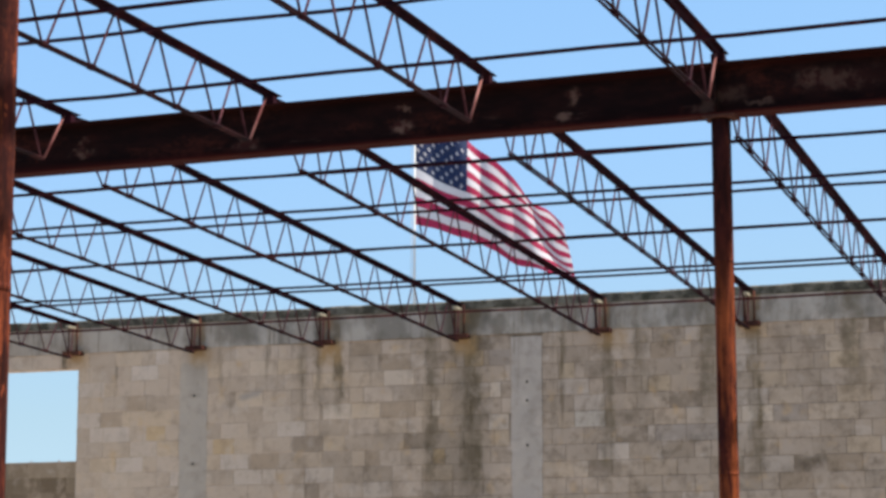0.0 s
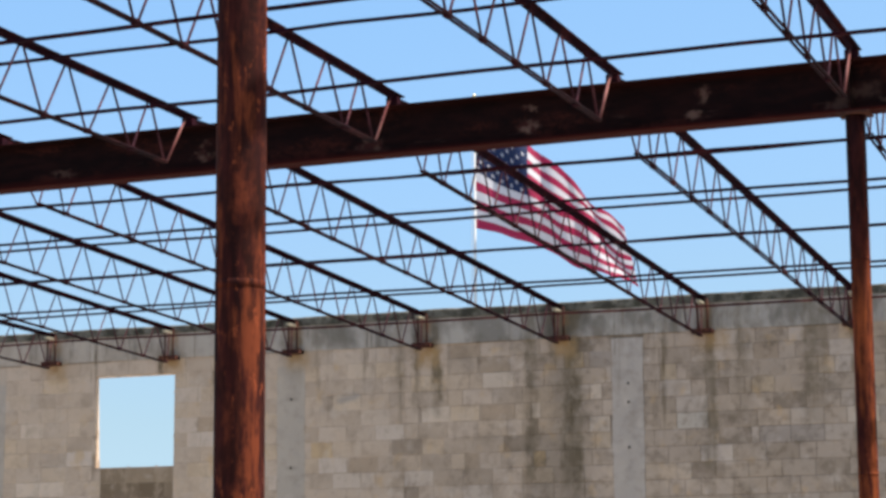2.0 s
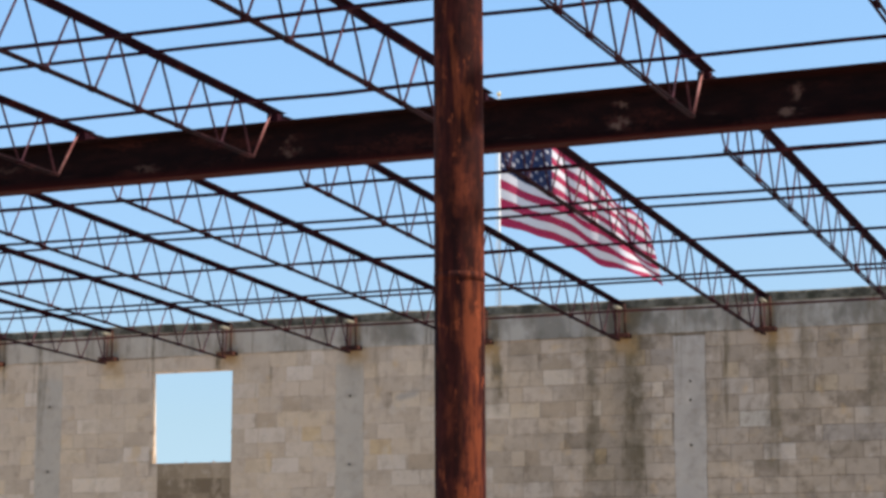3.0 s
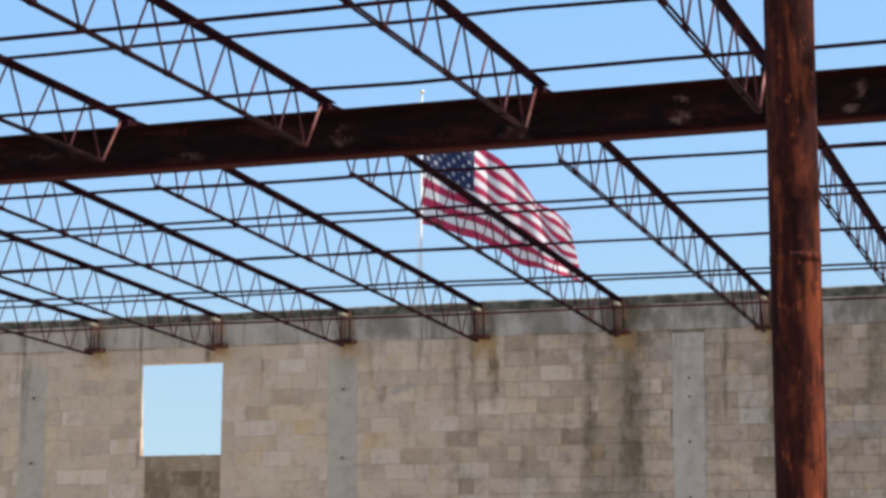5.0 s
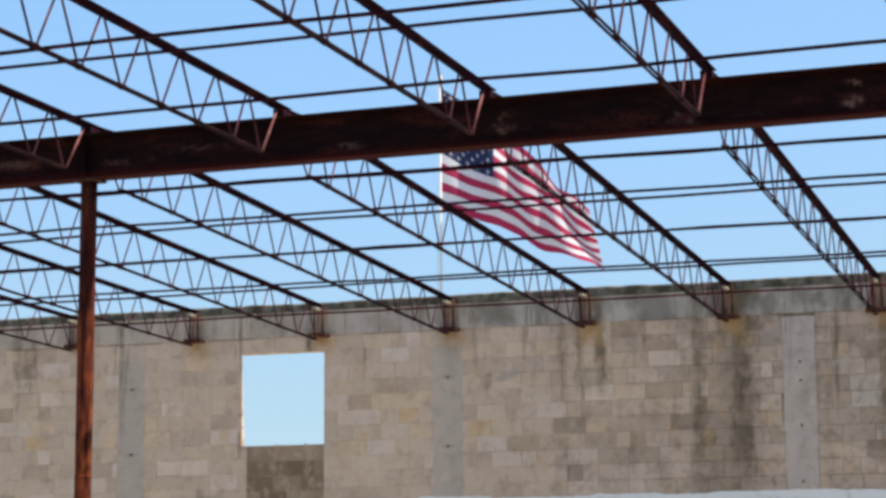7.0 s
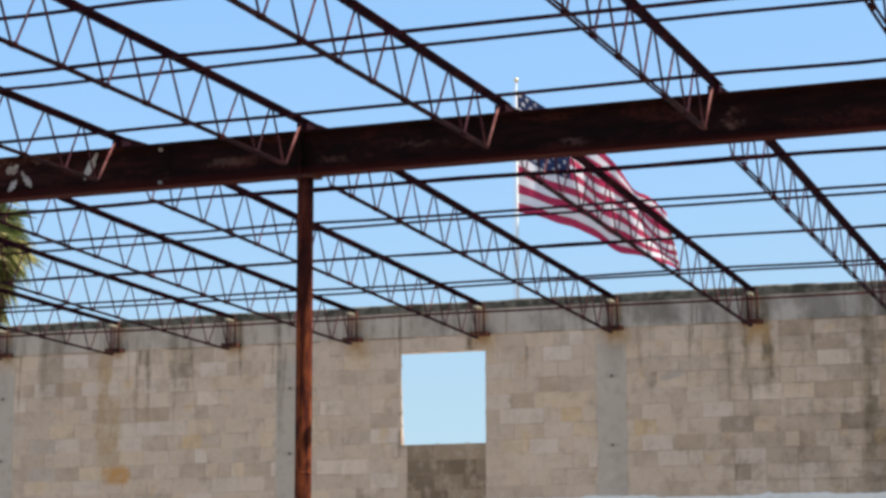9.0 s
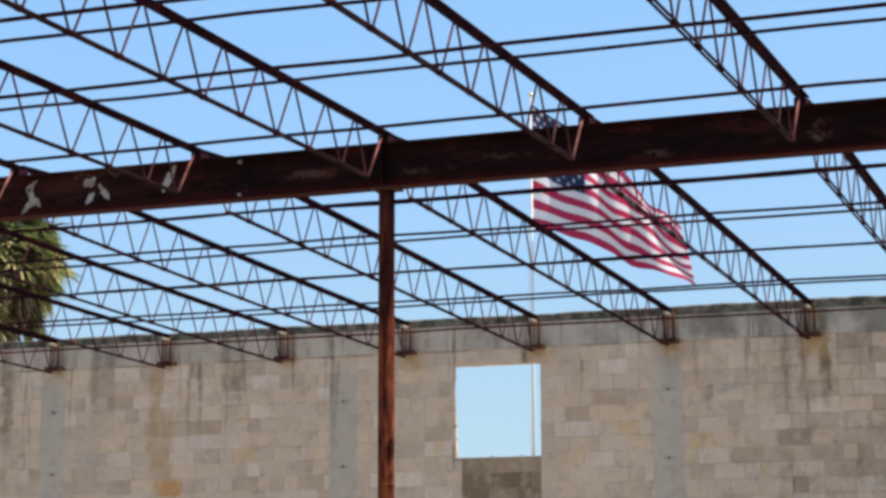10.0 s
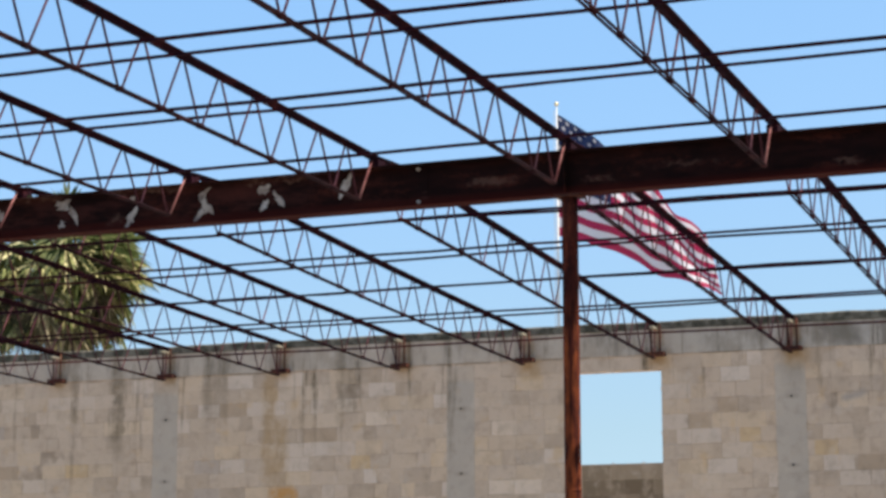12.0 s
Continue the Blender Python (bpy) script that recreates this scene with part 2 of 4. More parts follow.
def wall_weather(m, tone, streaks=1.0, spots=1.0, smudges=1.0):
    """Grain, dirt, black mould runs and rust runs shared by all the masonry."""
    p = m.place()
    x, y, z = m.xyz(p)
    grain = m.noise(p, 70.0, 5, 0.7)
    cloud = m.noise(p, 1.1, 5, 0.6)
    blot = m.noise(p, 7.0, 5, 0.65)
    mid = m.noise(p, 3.2, 5, 0.6)
    dirty = m.step(m.math("ADD", x, m.math("MULTIPLY", m.math("SUBTRACT", cloud, 0.5), 7.0)), 2.5, 9.0)
    smudge = m.math("MULTIPLY", m.step(blot, 0.50, 0.66), m.math("ADD", 0.20 * smudges, m.math("MULTIPLY", dirty, 0.26 * smudges)))
    tone = m.mix(smudge, tone, (0.205, 0.150, 0.102))
    tone = m.mix(m.math("MULTIPLY", m.step(mid, 0.50, 0.66), m.math("ADD", 0.18 * smudges, m.math("MULTIPLY", dirty, 0.38 * smudges))), tone, m.mix(1.0, tone, (0.50, 0.49, 0.47), "MULTIPLY"))
    tone = m.mix(m.math("MULTIPLY", m.step(cloud, 0.22, 0.50), m.math("MULTIPLY", dirty, 0.62 * smudges)), tone, m.mix(1.0, tone, (0.570, 0.590, 0.620), "MULTIPLY"))
    # ochre and pale patches of a hand's width
    tone = m.mix(m.math("MULTIPLY", m.step(m.noise(p, 3.4, 3), 0.58, 0.74), 0.42 * spots), tone, (0.490, 0.315, 0.150))
    tone = m.mix(m.math("MULTIPLY", m.step(m.noise(p, 3.7, 3), 0.42, 0.30), 0.30), tone, (0.520, 0.440, 0.375))
    wob = m.math("MULTIPLY", m.math("SUBTRACT", m.noise(p, 5.0, 4), 0.5), 0.22)
    xw = m.math("ADD", x, wob)
    run = m.noise(m.place((5.0, 5.0, 0.35)), 1.0, 5, 0.65)
    # thin runs that fade downwards from the top of the wall
    fade = m.step(m.math("ADD", z, m.math("MULTIPLY", m.math("SUBTRACT", cloud, 0.5), 3.0)), 3.1, 5.3)
    dark = m.math("MULTIPLY", m.step(run, 0.56, 0.70), fade)
    # single long runs: centre, half width, lower end, weight
    for cx, hw, zl, w in ((5.40, 0.05, 4.35, 0.95), (5.66, 0.06, 4.25, 1.0), (5.15, 0.05, 4.5, 0.5), (6.92, 0.08, 3.2, 0.65), (7.24, 0.08, 4.4, 0.5), (7.46, 0.13, 3.1, 0.75),
                          (-6.32, 0.10, 4.0, 0.6), (-7.05, 0.06, 4.3, 0.55), (-9.1, 0.10, 3.7, 0.6), (-4.72, 0.2, 4.3, 0.4), (9.22, 0.06, 3.1, 0.8),
                          (9.62, 0.09, 4.2, 0.5), (10.5, 0.14, 4.0, 0.6), (11.02, 0.07, 3.3, 0.9), (12.2, 0.14, 4.2, 0.6), (-2.66, 0.16, 4.3, 0.45), (3.62, 0.16, 4.7, 0.6)):
        band = m.math("MULTIPLY", m.span(xw, cx - hw, cx + hw, 0.045), m.step(z, zl - 0.35, zl + 0.35))
        dark = m.math("MAXIMUM", dark, m.math("MULTIPLY", band, w))
    dark = m.math("MULTIPLY", dark, m.math("ADD", m.step(run, 0.3, 0.62), 0.35), True)
    patchy = m.math("ADD", 0.46, m.math("MULTIPLY", m.step(m.noise(p, 4.6, 5, 0.65), 0.36, 0.58), 0.54))
    tone = m.mix(m.math("MULTIPLY", m.math("MULTIPLY", dark, patchy), 0.90 * streaks), tone, (0.118, 0.090, 0.055))
    # a broad damp zone under one joist
    damp = m.math("MULTIPLY", m.span(xw, 6.85, 7.62, 0.16), m.step(m.math("ADD", z, m.math("MULTIPLY", m.math("SUBTRACT", run, 0.5), 1.6)), 5.0, 4.2))
    tone = m.mix(m.math("MULTIPLY", damp, 0.42 * streaks), tone, m.mix(1.0, tone, (0.45, 0.44, 0.40), "MULTIPLY"))
    # rust washed down the beam behind each joist end
    off = m.math("MULTIPLY", m.math("SUBTRACT", m.math("FRACT", m.math("ADD", m.math("DIVIDE", xw, 1.83), 0.5)), 0.5), 1.83)
    washed = m.math("MULTIPLY", m.span(off, -0.06, 0.10, 0.04), m.span(z, 4.90, 5.36, 0.06))
    tone = m.mix(m.math("MULTIPLY", m.math("MULTIPLY", washed, 0.6), m.step(blot, 0.25, 0.6)), tone, (0.235, 0.155, 0.078))
    # a dark crack here and there under the bond beam
    crack = m.math("MULTIPLY", m.span(z, 4.992, 5.006, 0.006), m.step(m.noise(m.place((1, 1, 0.2)), 1.3, 3), 0.46, 0.54))
    tone = m.mix(m.math("MULTIPLY", crack, 0.6), tone, (0.10, 0.078, 0.055))
    # ochre rust runs under bearing plates
    ochre = 0.0
    for cx, hw, zl, zh, w in ((-3.86, 0.10, 3.45, 5.0, 0.62), (-3.74, 0.16, 3.40, 4.35, 0.58), (-3.62, 0.15, 3.16, 3.34, 0.9), (5.55, 0.16, 4.72, 5.0, 0.8), (7.4, 0.14, 4.78, 5.0, 0.7), (9.3, 0.14, 4.80, 5.0, 0.6), (3.7, 0.14, 4.8, 5.0, 0.5),
                              (1.86, 0.16, 4.82, 5.0, 0.6), (0.04, 0.16, 4.75, 5.0, 0.6)):
        band = m.math("MULTIPLY", m.math("MULTIPLY", m.span(xw, cx - hw, cx + hw, 0.06), m.span(z, zl, zh, 0.1)), w)
        ochre = m.math("MAXIMUM", ochre, band)
    tone = m.mix(m.math("MULTIPLY", ochre, m.math("ADD", 0.45, m.math("MULTIPLY", m.step(blot, 0.3, 0.6), 0.55))), tone, (0.335, 0.215, 0.100))
    smear = m.math("MULTIPLY", m.span(xw, 4.26, 4.58, 0.07), m.span(m.math("ADD", z, m.math("MULTIPLY", m.math("SUBTRACT", x, 4.4), -0.22)), 4.315, 4.395, 0.05))
    tone = m.mix(m.math("MULTIPLY", smear, 0.75 * spots), tone, (0.270, 0.245, 0.225))
    rusty = m.math("MULTIPLY", m.span(xw, -3.84, -3.42, 0.05), m.span(z, 3.12, 3.36, 0.05))
    tone = m.mix(m.math("MULTIPLY", rusty, m.math("ADD", 0.25, m.math("MULTIPLY", m.step(blot, 0.38, 0.58), 0.6))), tone, (0.44, 0.225, 0.075))
    m.relief(m.math("ADD", grain, blot), 0.55, 0.006)
    return m.colour(m.mix(m.math("MULTIPLY", m.math("SUBTRACT", grain, 0.5), 0.5, True), m.mix(1.0, tone, (1.160, 1.105, 1.085), "MULTIPLY"), (0.162, 0.126, 0.102)))


M_block = block_material("concrete_block", True)
M_block_rest = block_material("concrete_block_field", False)
m = Nodes("mortar", 0.95)
tone = m.mix(m.step(m.noise(m.place(), 2.6, 4), 0.34, 0.56), (0.300, 0.228, 0.168), (0.500, 0.390, 0.300))
# the joints are dark with mould where the wall is wet
mx, my, mz = m.xyz(m.place())
wet = m.math("MULTIPLY", m.step(mx, 3.5, 8.0), m.step(m.noise(m.place(), 1.7, 4), 0.36, 0.50))
M_mortar = wall_weather(m, m.mix(m.math("MULTIPLY", wet, 0.65), tone, (0.165, 0.120, 0.080)))
m = Nodes("old_infill_block", 0.95)
M_infill = wall_weather(m, m.mix(m.math("MULTIPLY", m.step(m.noise(m.place((1, 1, 0.7)), 5.0, 5, 0.65), 0.48, 0.64), 0.7), m.ramp(m.n.new("ShaderNodeObjectInfo").outputs["Random"], [(0.0, (0.160, 0.113, 0.072)), (0.5, (0.205, 0.149, 0.098)), (1.0, (0.290, 0.214, 0.145))]), (0.37, 0.28, 0.20)), 1.2, 0.3)
m = Nodes("cast_concrete", 0.9)
tone = m.mix(m.noise(m.place(), 1.7), (0.330, 0.290, 0.248), (0.430, 0.380, 0.325))
tone = m.mix(m.math("MULTIPLY", m.step(m.noise(m.place((1, 1, 0.6)), 3.0, 5), 0.46, 0.62), 0.65), tone, (0.150, 0.128, 0.100))
tone = m.mix(m.math("MULTIPLY", m.step(m.noise(m.place((1, 1, 0.8)), 1.3, 3), 0.55, 0.66), 0.55), tone, (0.10, 0.086, 0.066))
bx, by, bz = m.xyz(m.place())
tone = m.mix(m.math("MULTIPLY", m.step(m.math("ADD", bx, m.math("MULTIPLY", m.noise(m.place(), 0.9, 3), 5.0)), 7.5, 1.5), 0.6), tone, (0.430, 0.345, 0.268))
drip = m.math("MULTIPLY", m.step(m.noise(m.place((4.5, 4.5, 0.7)), 1.0, 5, 0.68), 0.50, 0.66), m.step(m.noise(m.place(), 1.9, 4), 0.34, 0.52))
tone = m.mix(m.math("MULTIPLY", drip, 0.60), tone, (0.150, 0.127, 0.098))
M_concrete = wall_weather(m, tone, 0.9, 0.1, 0.55)
m = Nodes("wall_column_concrete", 0.9)
tone = m.mix(m.noise(m.place((1, 1, 0.5)), 2.4, 4), (0.335, 0.286, 0.238), (0.450, 0.382, 0.315))
# dark weeping round the form-tie holes
cx, cy, cz = m.xyz(m.place())
across = m.math("MULTIPLY", m.math("FRACT", m.math("DIVIDE", m.math("ADD", cx, 1.16 + 4.57 * 4), 4.57)), 4.57)
weep = m.math("MULTIPLY", m.span(across, 0.13, 0.29, 0.06), m.math("MAXIMUM", m.span(cz, 4.365, 4.39, 0.035), m.span(cz, 3.475, 3.50, 0.035)))
tone = m.mix(m.math("MULTIPLY", weep, 0.65), tone, (0.165, 0.138, 0.110))
skim = m.step(m.math("ADD", cz, m.math("MULTIPLY", m.noise(m.place(), 3.0, 4), 0.30)), 4.86, 4.98)
tone = m.mix(m.math("MULTIPLY", skim, 0.7), tone, (0.455, 0.354, 0.268))
M_wallcolumn = wall_weather(m, tone, 0.65, 0.3, 1.0)
m = Nodes("smooth_grey_concrete", 0.85)
M_column = wall_weather(m, m.mix(m.noise(m.place((1, 1, 0.4)), 3.0, 5), (0.395, 0.340, 0.292), (0.470, 0.406, 0.352)), 0.60, 0.0, 0.5)
# mossy top edge of the wall
m = Nodes("mossy_coping", 0.95)
p = m.place()
tone = m.mix(m.step(m.noise(p, 5.0, 5, 0.65), 0.40, 0.62), (0.055, 0.047, 0.034), (0.165, 0.140, 0.108))
tone = m.mix(m.step(m.noise(m.place((1, 1, 1)), 2.0, 4), 0.55, 0.7), tone, (0.040, 0.038, 0.024))
m.relief(m.noise(p, 30.0, 5), 0.8, 0.01)
M_moss = m.colour(tone)
m = Nodes("whitewash", 0.85)
p = m.place()
m.relief(m.noise(p, 45.0, 4), 0.5, 0.004)
M_white = m.colour(m.mix(m.step(m.noise(p, 6.0, 5), 0.5, 0.75), (0.68, 0.655, 0.63), (0.54, 0.515, 0.485)))
m = Nodes("dusty_concrete_ground", 0.95)
p = m.place()
tone = m.mix(m.step(m.noise(p, 0.25, 6, 0.6), 0.30, 0.70), (0.29, 0.258, 0.212), (0.42, 0.376, 0.310))
tone = m.mix(m.math("MULTIPLY", m.step(m.noise(p, 1.3, 8, 0.65), 0.45, 0.75), 0.7), tone, (0.225, 0.198, 0.158))
tone = m.mix(m.math("MULTIPLY", m.step(m.noise(p, 24.0, 5, 0.7), 0.45, 0.70), 0.45), tone, (0.47, 0.43, 0.365))
m.relief(m.noise(p, 20.0, 6), 0.6, 0.02)
M_ground = m.colour(tone)
m = Nodes("tie_hole_shade", 0.95)
M_hole = m.colour(m.mix(m.noise(m.place(), 50.0), (0.03, 0.027, 0.022), (0.06, 0.05, 0.04)))
# cream tone stands in for sun on the side of the joist seats
m = Nodes("sunlit_cream_seat", 0.9)
M_seat = m.colour(m.mix(m.noise(m.place(), 25.0, 4), (0.27, 0.235, 0.175), (0.42, 0.37, 0.29)))


def cloth(name, a, b):
    m = Nodes(name, 0.75)
    tone = m.mix(m.noise(m.place(), 1.5, 4), a, b)
    m.relief(m.noise(m.place(), 2.0, 5), 0.3, 0.05)
    m.colour(tone)
    thin = m.n.new("ShaderNodeBsdfTranslucent")
    m.l.new(tone, thin.inputs["Color"])
    mixed = m.n.new("ShaderNodeMixShader")
    mixed.inputs[0].default_value = 0.4
    m.l.new(m.bsdf.outputs[0], mixed.inputs[1])
    m.l.new(thin.outputs[0], mixed.inputs[2])
    m.l.new(mixed.outputs[0], m.n["Material Output"].inputs["Surface"])
    return m.mat


M_red = cloth("red_flag_cloth", (0.29, 0.020, 0.062), (0.36, 0.030, 0.080))
M_cream = cloth("white_flag_cloth", (0.52, 0.49, 0.52), (0.60, 0.57, 0.60))
M_blue = cloth("blue_flag_cloth", (0.016, 0.025, 0.066), (0.026, 0.037, 0.090))
m = Nodes("white_painted_pole", 0.4)
M_pole = m.colour(m.mix(m.noise(m.place((1, 1, 0.2)), 2.0), (0.46, 0.45, 0.44), (0.58, 0.57, 0.56)))
m = Nodes("gilded_ball", 0.35, 0.8)
M_gold = m.colour(m.mix(m.noise(m.place(), 6.0), (0.62, 0.48, 0.26), (0.75, 0.60, 0.36)))


def leaf(name, stops):
    m = Nodes(name, 0.6)
    # wide tones and dark patches paint in sunlit segments and shaded gaps
    tone = m.ramp(m.n.new("ShaderNodeNewGeometry").outputs["Random Per Island"], stops)
    tone = m.mix(m.step(m.noise(m.place(), 5.0, 5, 0.65), 0.46, 0.58), tone, m.mix(0.6, tone, (0.022, 0.030, 0.011)))
    m.colour(tone)
    thin = m.n.new("ShaderNodeBsdfTranslucent")
    m.l.new(tone, thin.inputs["Color"])
    mixed = m.n.new("ShaderNodeMixShader")
    mixed.inputs[0].default_value = 0.40
    m.l.new(m.bsdf.outputs[0], mixed.inputs[1])
    m.l.new(thin.outputs[0], mixed.inputs[2])
    m.l.new(mixed.outputs[0], m.n["Material Output"].inputs["Surface"])
    return m.mat


M_frond = leaf("palm_frond", [(0.0, (0.024, 0.034, 0.012)), (0.25, (0.105, 0.125, 0.040)), (0.50, (0.26, 0.265, 0.090)), (0.78, (0.53, 0.47, 0.20)), (1.0, (0.76, 0.66, 0.36))])
# grazing light on the upper fronds, put into the colour as a dimmer green
M_dimfrond = leaf("dim_palm_frond", [(0.0, (0.020, 0.034, 0.012)), (0.3, (0.075, 0.100, 0.034)), (0.65, (0.165, 0.190, 0.070)), (0.9, (0.34, 0.33, 0.14)), (1.0, (0.55, 0.50, 0.26))])
M_deadfrond = leaf("dead_palm_frond", [(0.0, (0.045, 0.036, 0.022)), (0.45, (0.105, 0.082, 0.048)), (0.8, (0.22, 0.175, 0.105)), (1.0, (0.36, 0.29, 0.17))])
m = Nodes("palm_bark", 0.95)
p = m.place((1, 1, 4))
m.relief(m.noise(p, 8.0, 5), 1.0, 0.04)
M_bark = m.colour(m.mix(m.noise(p, 5.0, 5), (0.12, 0.10, 0.085), (0.28, 0.25, 0.21)))


# ---------------------------------------------------------------- mesh tools
def box(bm, lo, hi, bevel=0.0):
    """A box between two corners, its edges eased by bevel."""
    made = bmesh.ops.create_cube(bm, size=1.0)["verts"]
    lo, hi = Vector(lo), Vector(hi)
    for v in made:
        v.co = Vector((lo[i] + (v.co[i] + 0.5) * (hi[i] - lo[i]) for i in range(3)))
    if bevel:
        edges = list({e for v in made for e in v.link_edges})
        bmesh.ops.bevel(bm, geom=edges, offset=bevel, segments=1, affect="EDGES")


def sweep(bm, path, profile, closed_ends=True, up=(0, 0, 1)):
    """Runs a closed profile of (side, up) offsets along a path."""
    rings = []
    pts = [Vector(p) for p in path]
    for i, p in enumerate(pts):
        t = (pts[min(i + 1, len(pts) - 1)] - pts[max(i - 1, 0)]).normalized()
        ref = Vector(up) if abs(t.dot(Vector(up))) < 0.97 else Vector((0, 1, 0))
        side = t.cross(ref).normalized()
        top = side.cross(t).normalized()
        rings.append([bm.verts.new(p + side * a + top * b) for a, b in profile])
    n = len(profile)
    for a, b in zip(rings, rings[1:]):
        for k in range(n):
            bm.faces.new((a[k], a[(k + 1) % n], b[(k + 1) % n], b[k]))
    if closed_ends:
        bm.faces.new(rings[0][::-1])
        bm.faces.new(rings[-1])


def ring(radius, n=8):
    return [(radius * math.cos(2 * math.pi * k / n), radius * math.sin(2 * math.pi * k / n)) for k in range(n)]


def angle_profile(leg, thick, mirror=1):
    """An L section: a flat leg on top and an upright leg at the middle."""
    pts = [(0, 0), (leg, 0), (leg, -thick), (thick, -thick), (thick, -leg), (0, -leg)]
    return [(mirror * (a + 0.008), b) for a, b in (pts if mirror > 0 else pts[::-1])]


def finish(bm, material, smooth=False):
    bmesh.ops.recalc_face_normals(bm, faces=bm.faces)
    me = bpy.data.meshes.new("mesh")
    bm.to_mesh(me)
    bm.free()
    for mt in material if isinstance(material, (list, tuple)) else (material,):
        me.materials.append(mt)
    if smooth:
        for f in me.polygons:
            f.use_smooth = True
    return me


def part(name, bm, material, parent, label="", smooth=False):
    """Links a bmesh as one mesh object under a thing or under a part."""
    me = finish(bm, material, smooth) if isinstance(bm, bmesh.types.BMesh) else bm
    me.name = name
    ob = new(name, me)
    ob.parent = parent
    return tagged(ob, label)


def thing(name, label, category, at=(0, 0, 0), group="", kind=""):
    ob = new(name)
    ob.location = at
    return tagged(ob, label, category, group, kind)


# ---------------------------------------------------------------- plan
STEP = 1.83             # joist spacing
WALL_X0, WALL_X1 = -14.6, 18.6
WALL_TOP, BOND = 5.45, 5.0
WIN = (0.685, 1.885, 3.565, 4.80)
GIRDER_Y, GIRDER_2_Y = -9.58, -19.37
GIRDER_LO, GIRDER_HI = 5.258, 5.655
TILT = 0.0045           # the roof rises a little along x
GIRDER_X0, GIRDER_X1 = -14.6, 18.4
COLUMNS = [-1.16 + 4.57 * k for k in range(-3, 5)]
COLUMN_W = 0.40
INFILL_X = 0.77
FALL = 0.0028           # the courses rise a little along x


def far_top(y):
    return 5.385 - 0.0400 * y


def far_low(y):
    return 4.925 - 0.0375 * y


def near_top(y):
    return 5.735 - 0.008 * (y + 9.6)


def near_low(y):
    return 5.288 - 0.0022 * (y + 9.6)


def rise(x):
    return TILT * (x - 7.0)


def bow(y):
    """The shape of a sag over the far bay, 1 at mid-span."""
    return max(0.0, 1.0 - ((y + 4.8) / 4.8) ** 2)


def far_rise(x):
    """The far bay lies level, but for a slight fall along x."""
    return -0.0015 * (x - 7.0) - 0.005


# ---------------------------------------------------------------- ground
bm = bmesh.new()
bmesh.ops.create_grid(bm, x_segments=60, y_segments=60, size=1500)
for v in bm.verts:
    v.co.z = 0.0
ground = new("ground", finish(bm, M_ground))
tagged(ground, "bare dusty concrete and dirt ground", "ground", kind="structure")

# ---------------------------------------------------------------- wall
wall = thing("wall_north", "weathered concrete block wall with mould runs and one open window", "wall", kind="structure")
bm = bmesh.new()
CORE0, CORE1 = 0.0028, 0.190
JAMB = WIN[0] - 0.12
for lo, hi in (((WALL_X0, CORE0, 0), (JAMB, CORE1, BOND)), ((WIN[1], CORE0, 0), (WALL_X1, CORE1, BOND)),
               ((JAMB, CORE0, 0), (WIN[1], CORE1, WIN[2])), ((JAMB, CORE0, WIN[3]), (WIN[1], CORE1, BOND))):
    box(bm, lo, hi)
# one reveal is broken away towards its top and the outside
jamb = []
for z in np.linspace(WIN[2], WIN[3], 14):
    fx = WIN[0] - 0.006 + 0.005 * noise.noise(Vector((0, 2, z * 9)))
    bx = fx - 0.030 - 0.045 * ((z - WIN[2]) / (WIN[3] - WIN[2])) ** 0.8 + 0.006 * noise.noise(Vector((5, 1, z * 7)))
    jamb.append([bm.verts.new(v) for v in ((JAMB, CORE0, z), (fx, CORE0, z), (bx, CORE1, z), (JAMB, CORE1, z))])
for lower, upper in zip(jamb, jamb[1:]):
    for k in range(3):
        bm.faces.new((lower[k], lower[k + 1], upper[k + 1], upper[k]))
part("mortar_core", bm, M_mortar, wall, "grey mortar between the blocks")

# lumps of mortar left on the edges of the opening
rng = random.Random(8)
for nx, nz in ((WIN[0] + 0.006, 4.63), (WIN[0] + 0.004, 4.20), (WIN[0] + 0.008, 3.82), (WIN[0] + 0.004, 3.99), (1.21, WIN[3] - 0.005), (1.55, WIN[3] - 0.003),
               (1.20, WIN[2] + 0.006), (1.62, WIN[2] + 0.004), (WIN[1] - 0.004, 4.55), (WIN[1] - 0.003, 3.96)):
    bm = bmesh.new()
    bmesh.ops.create_icosphere(bm, subdivisions=1, radius=0.016)
    for v in bm.verts:
        v.co = Vector((nx + v.co.x * rng.uniform(0.6, 1.1), 0.012 + v.co.y * rng.uniform(0.6, 1.0), nz + v.co.z * rng.uniform(0.7, 1.5)))
    part("mortar_lump", bm, M_mortar, wall)

# bond beam along the top, with an uneven upper edge
bm = bmesh.new()
xs = np.arange(WALL_X0, WALL_X1 + 0.01, 0.15)
prof = []
for x in xs:
    y0 = -0.012 + 0.004 * noise.noise(Vector((x * 1.5, 0, 4)))
    prof.append([bm.verts.new(v) for v in ((x, y0, BOND + 0.004 * noise.noise(Vector((x * 3, 9, 1)))), (x, y0, WALL_TOP - 0.115),
                                           (x, 0.21, WALL_TOP - 0.115), (x, 0.21, BOND))])
for a, b in zip(prof, prof[1:]):
    for k in range(4):
        bm.faces.new((a[k], a[(k + 1) % 4], b[(k + 1) % 4], b[k]))
bm.faces.new(prof[0])
bm.faces.new(prof[-1][::-1])
part("bond_beam", bm, M_concrete, wall, "stained cast concrete bond beam")
bm = bmesh.new()
prof = []
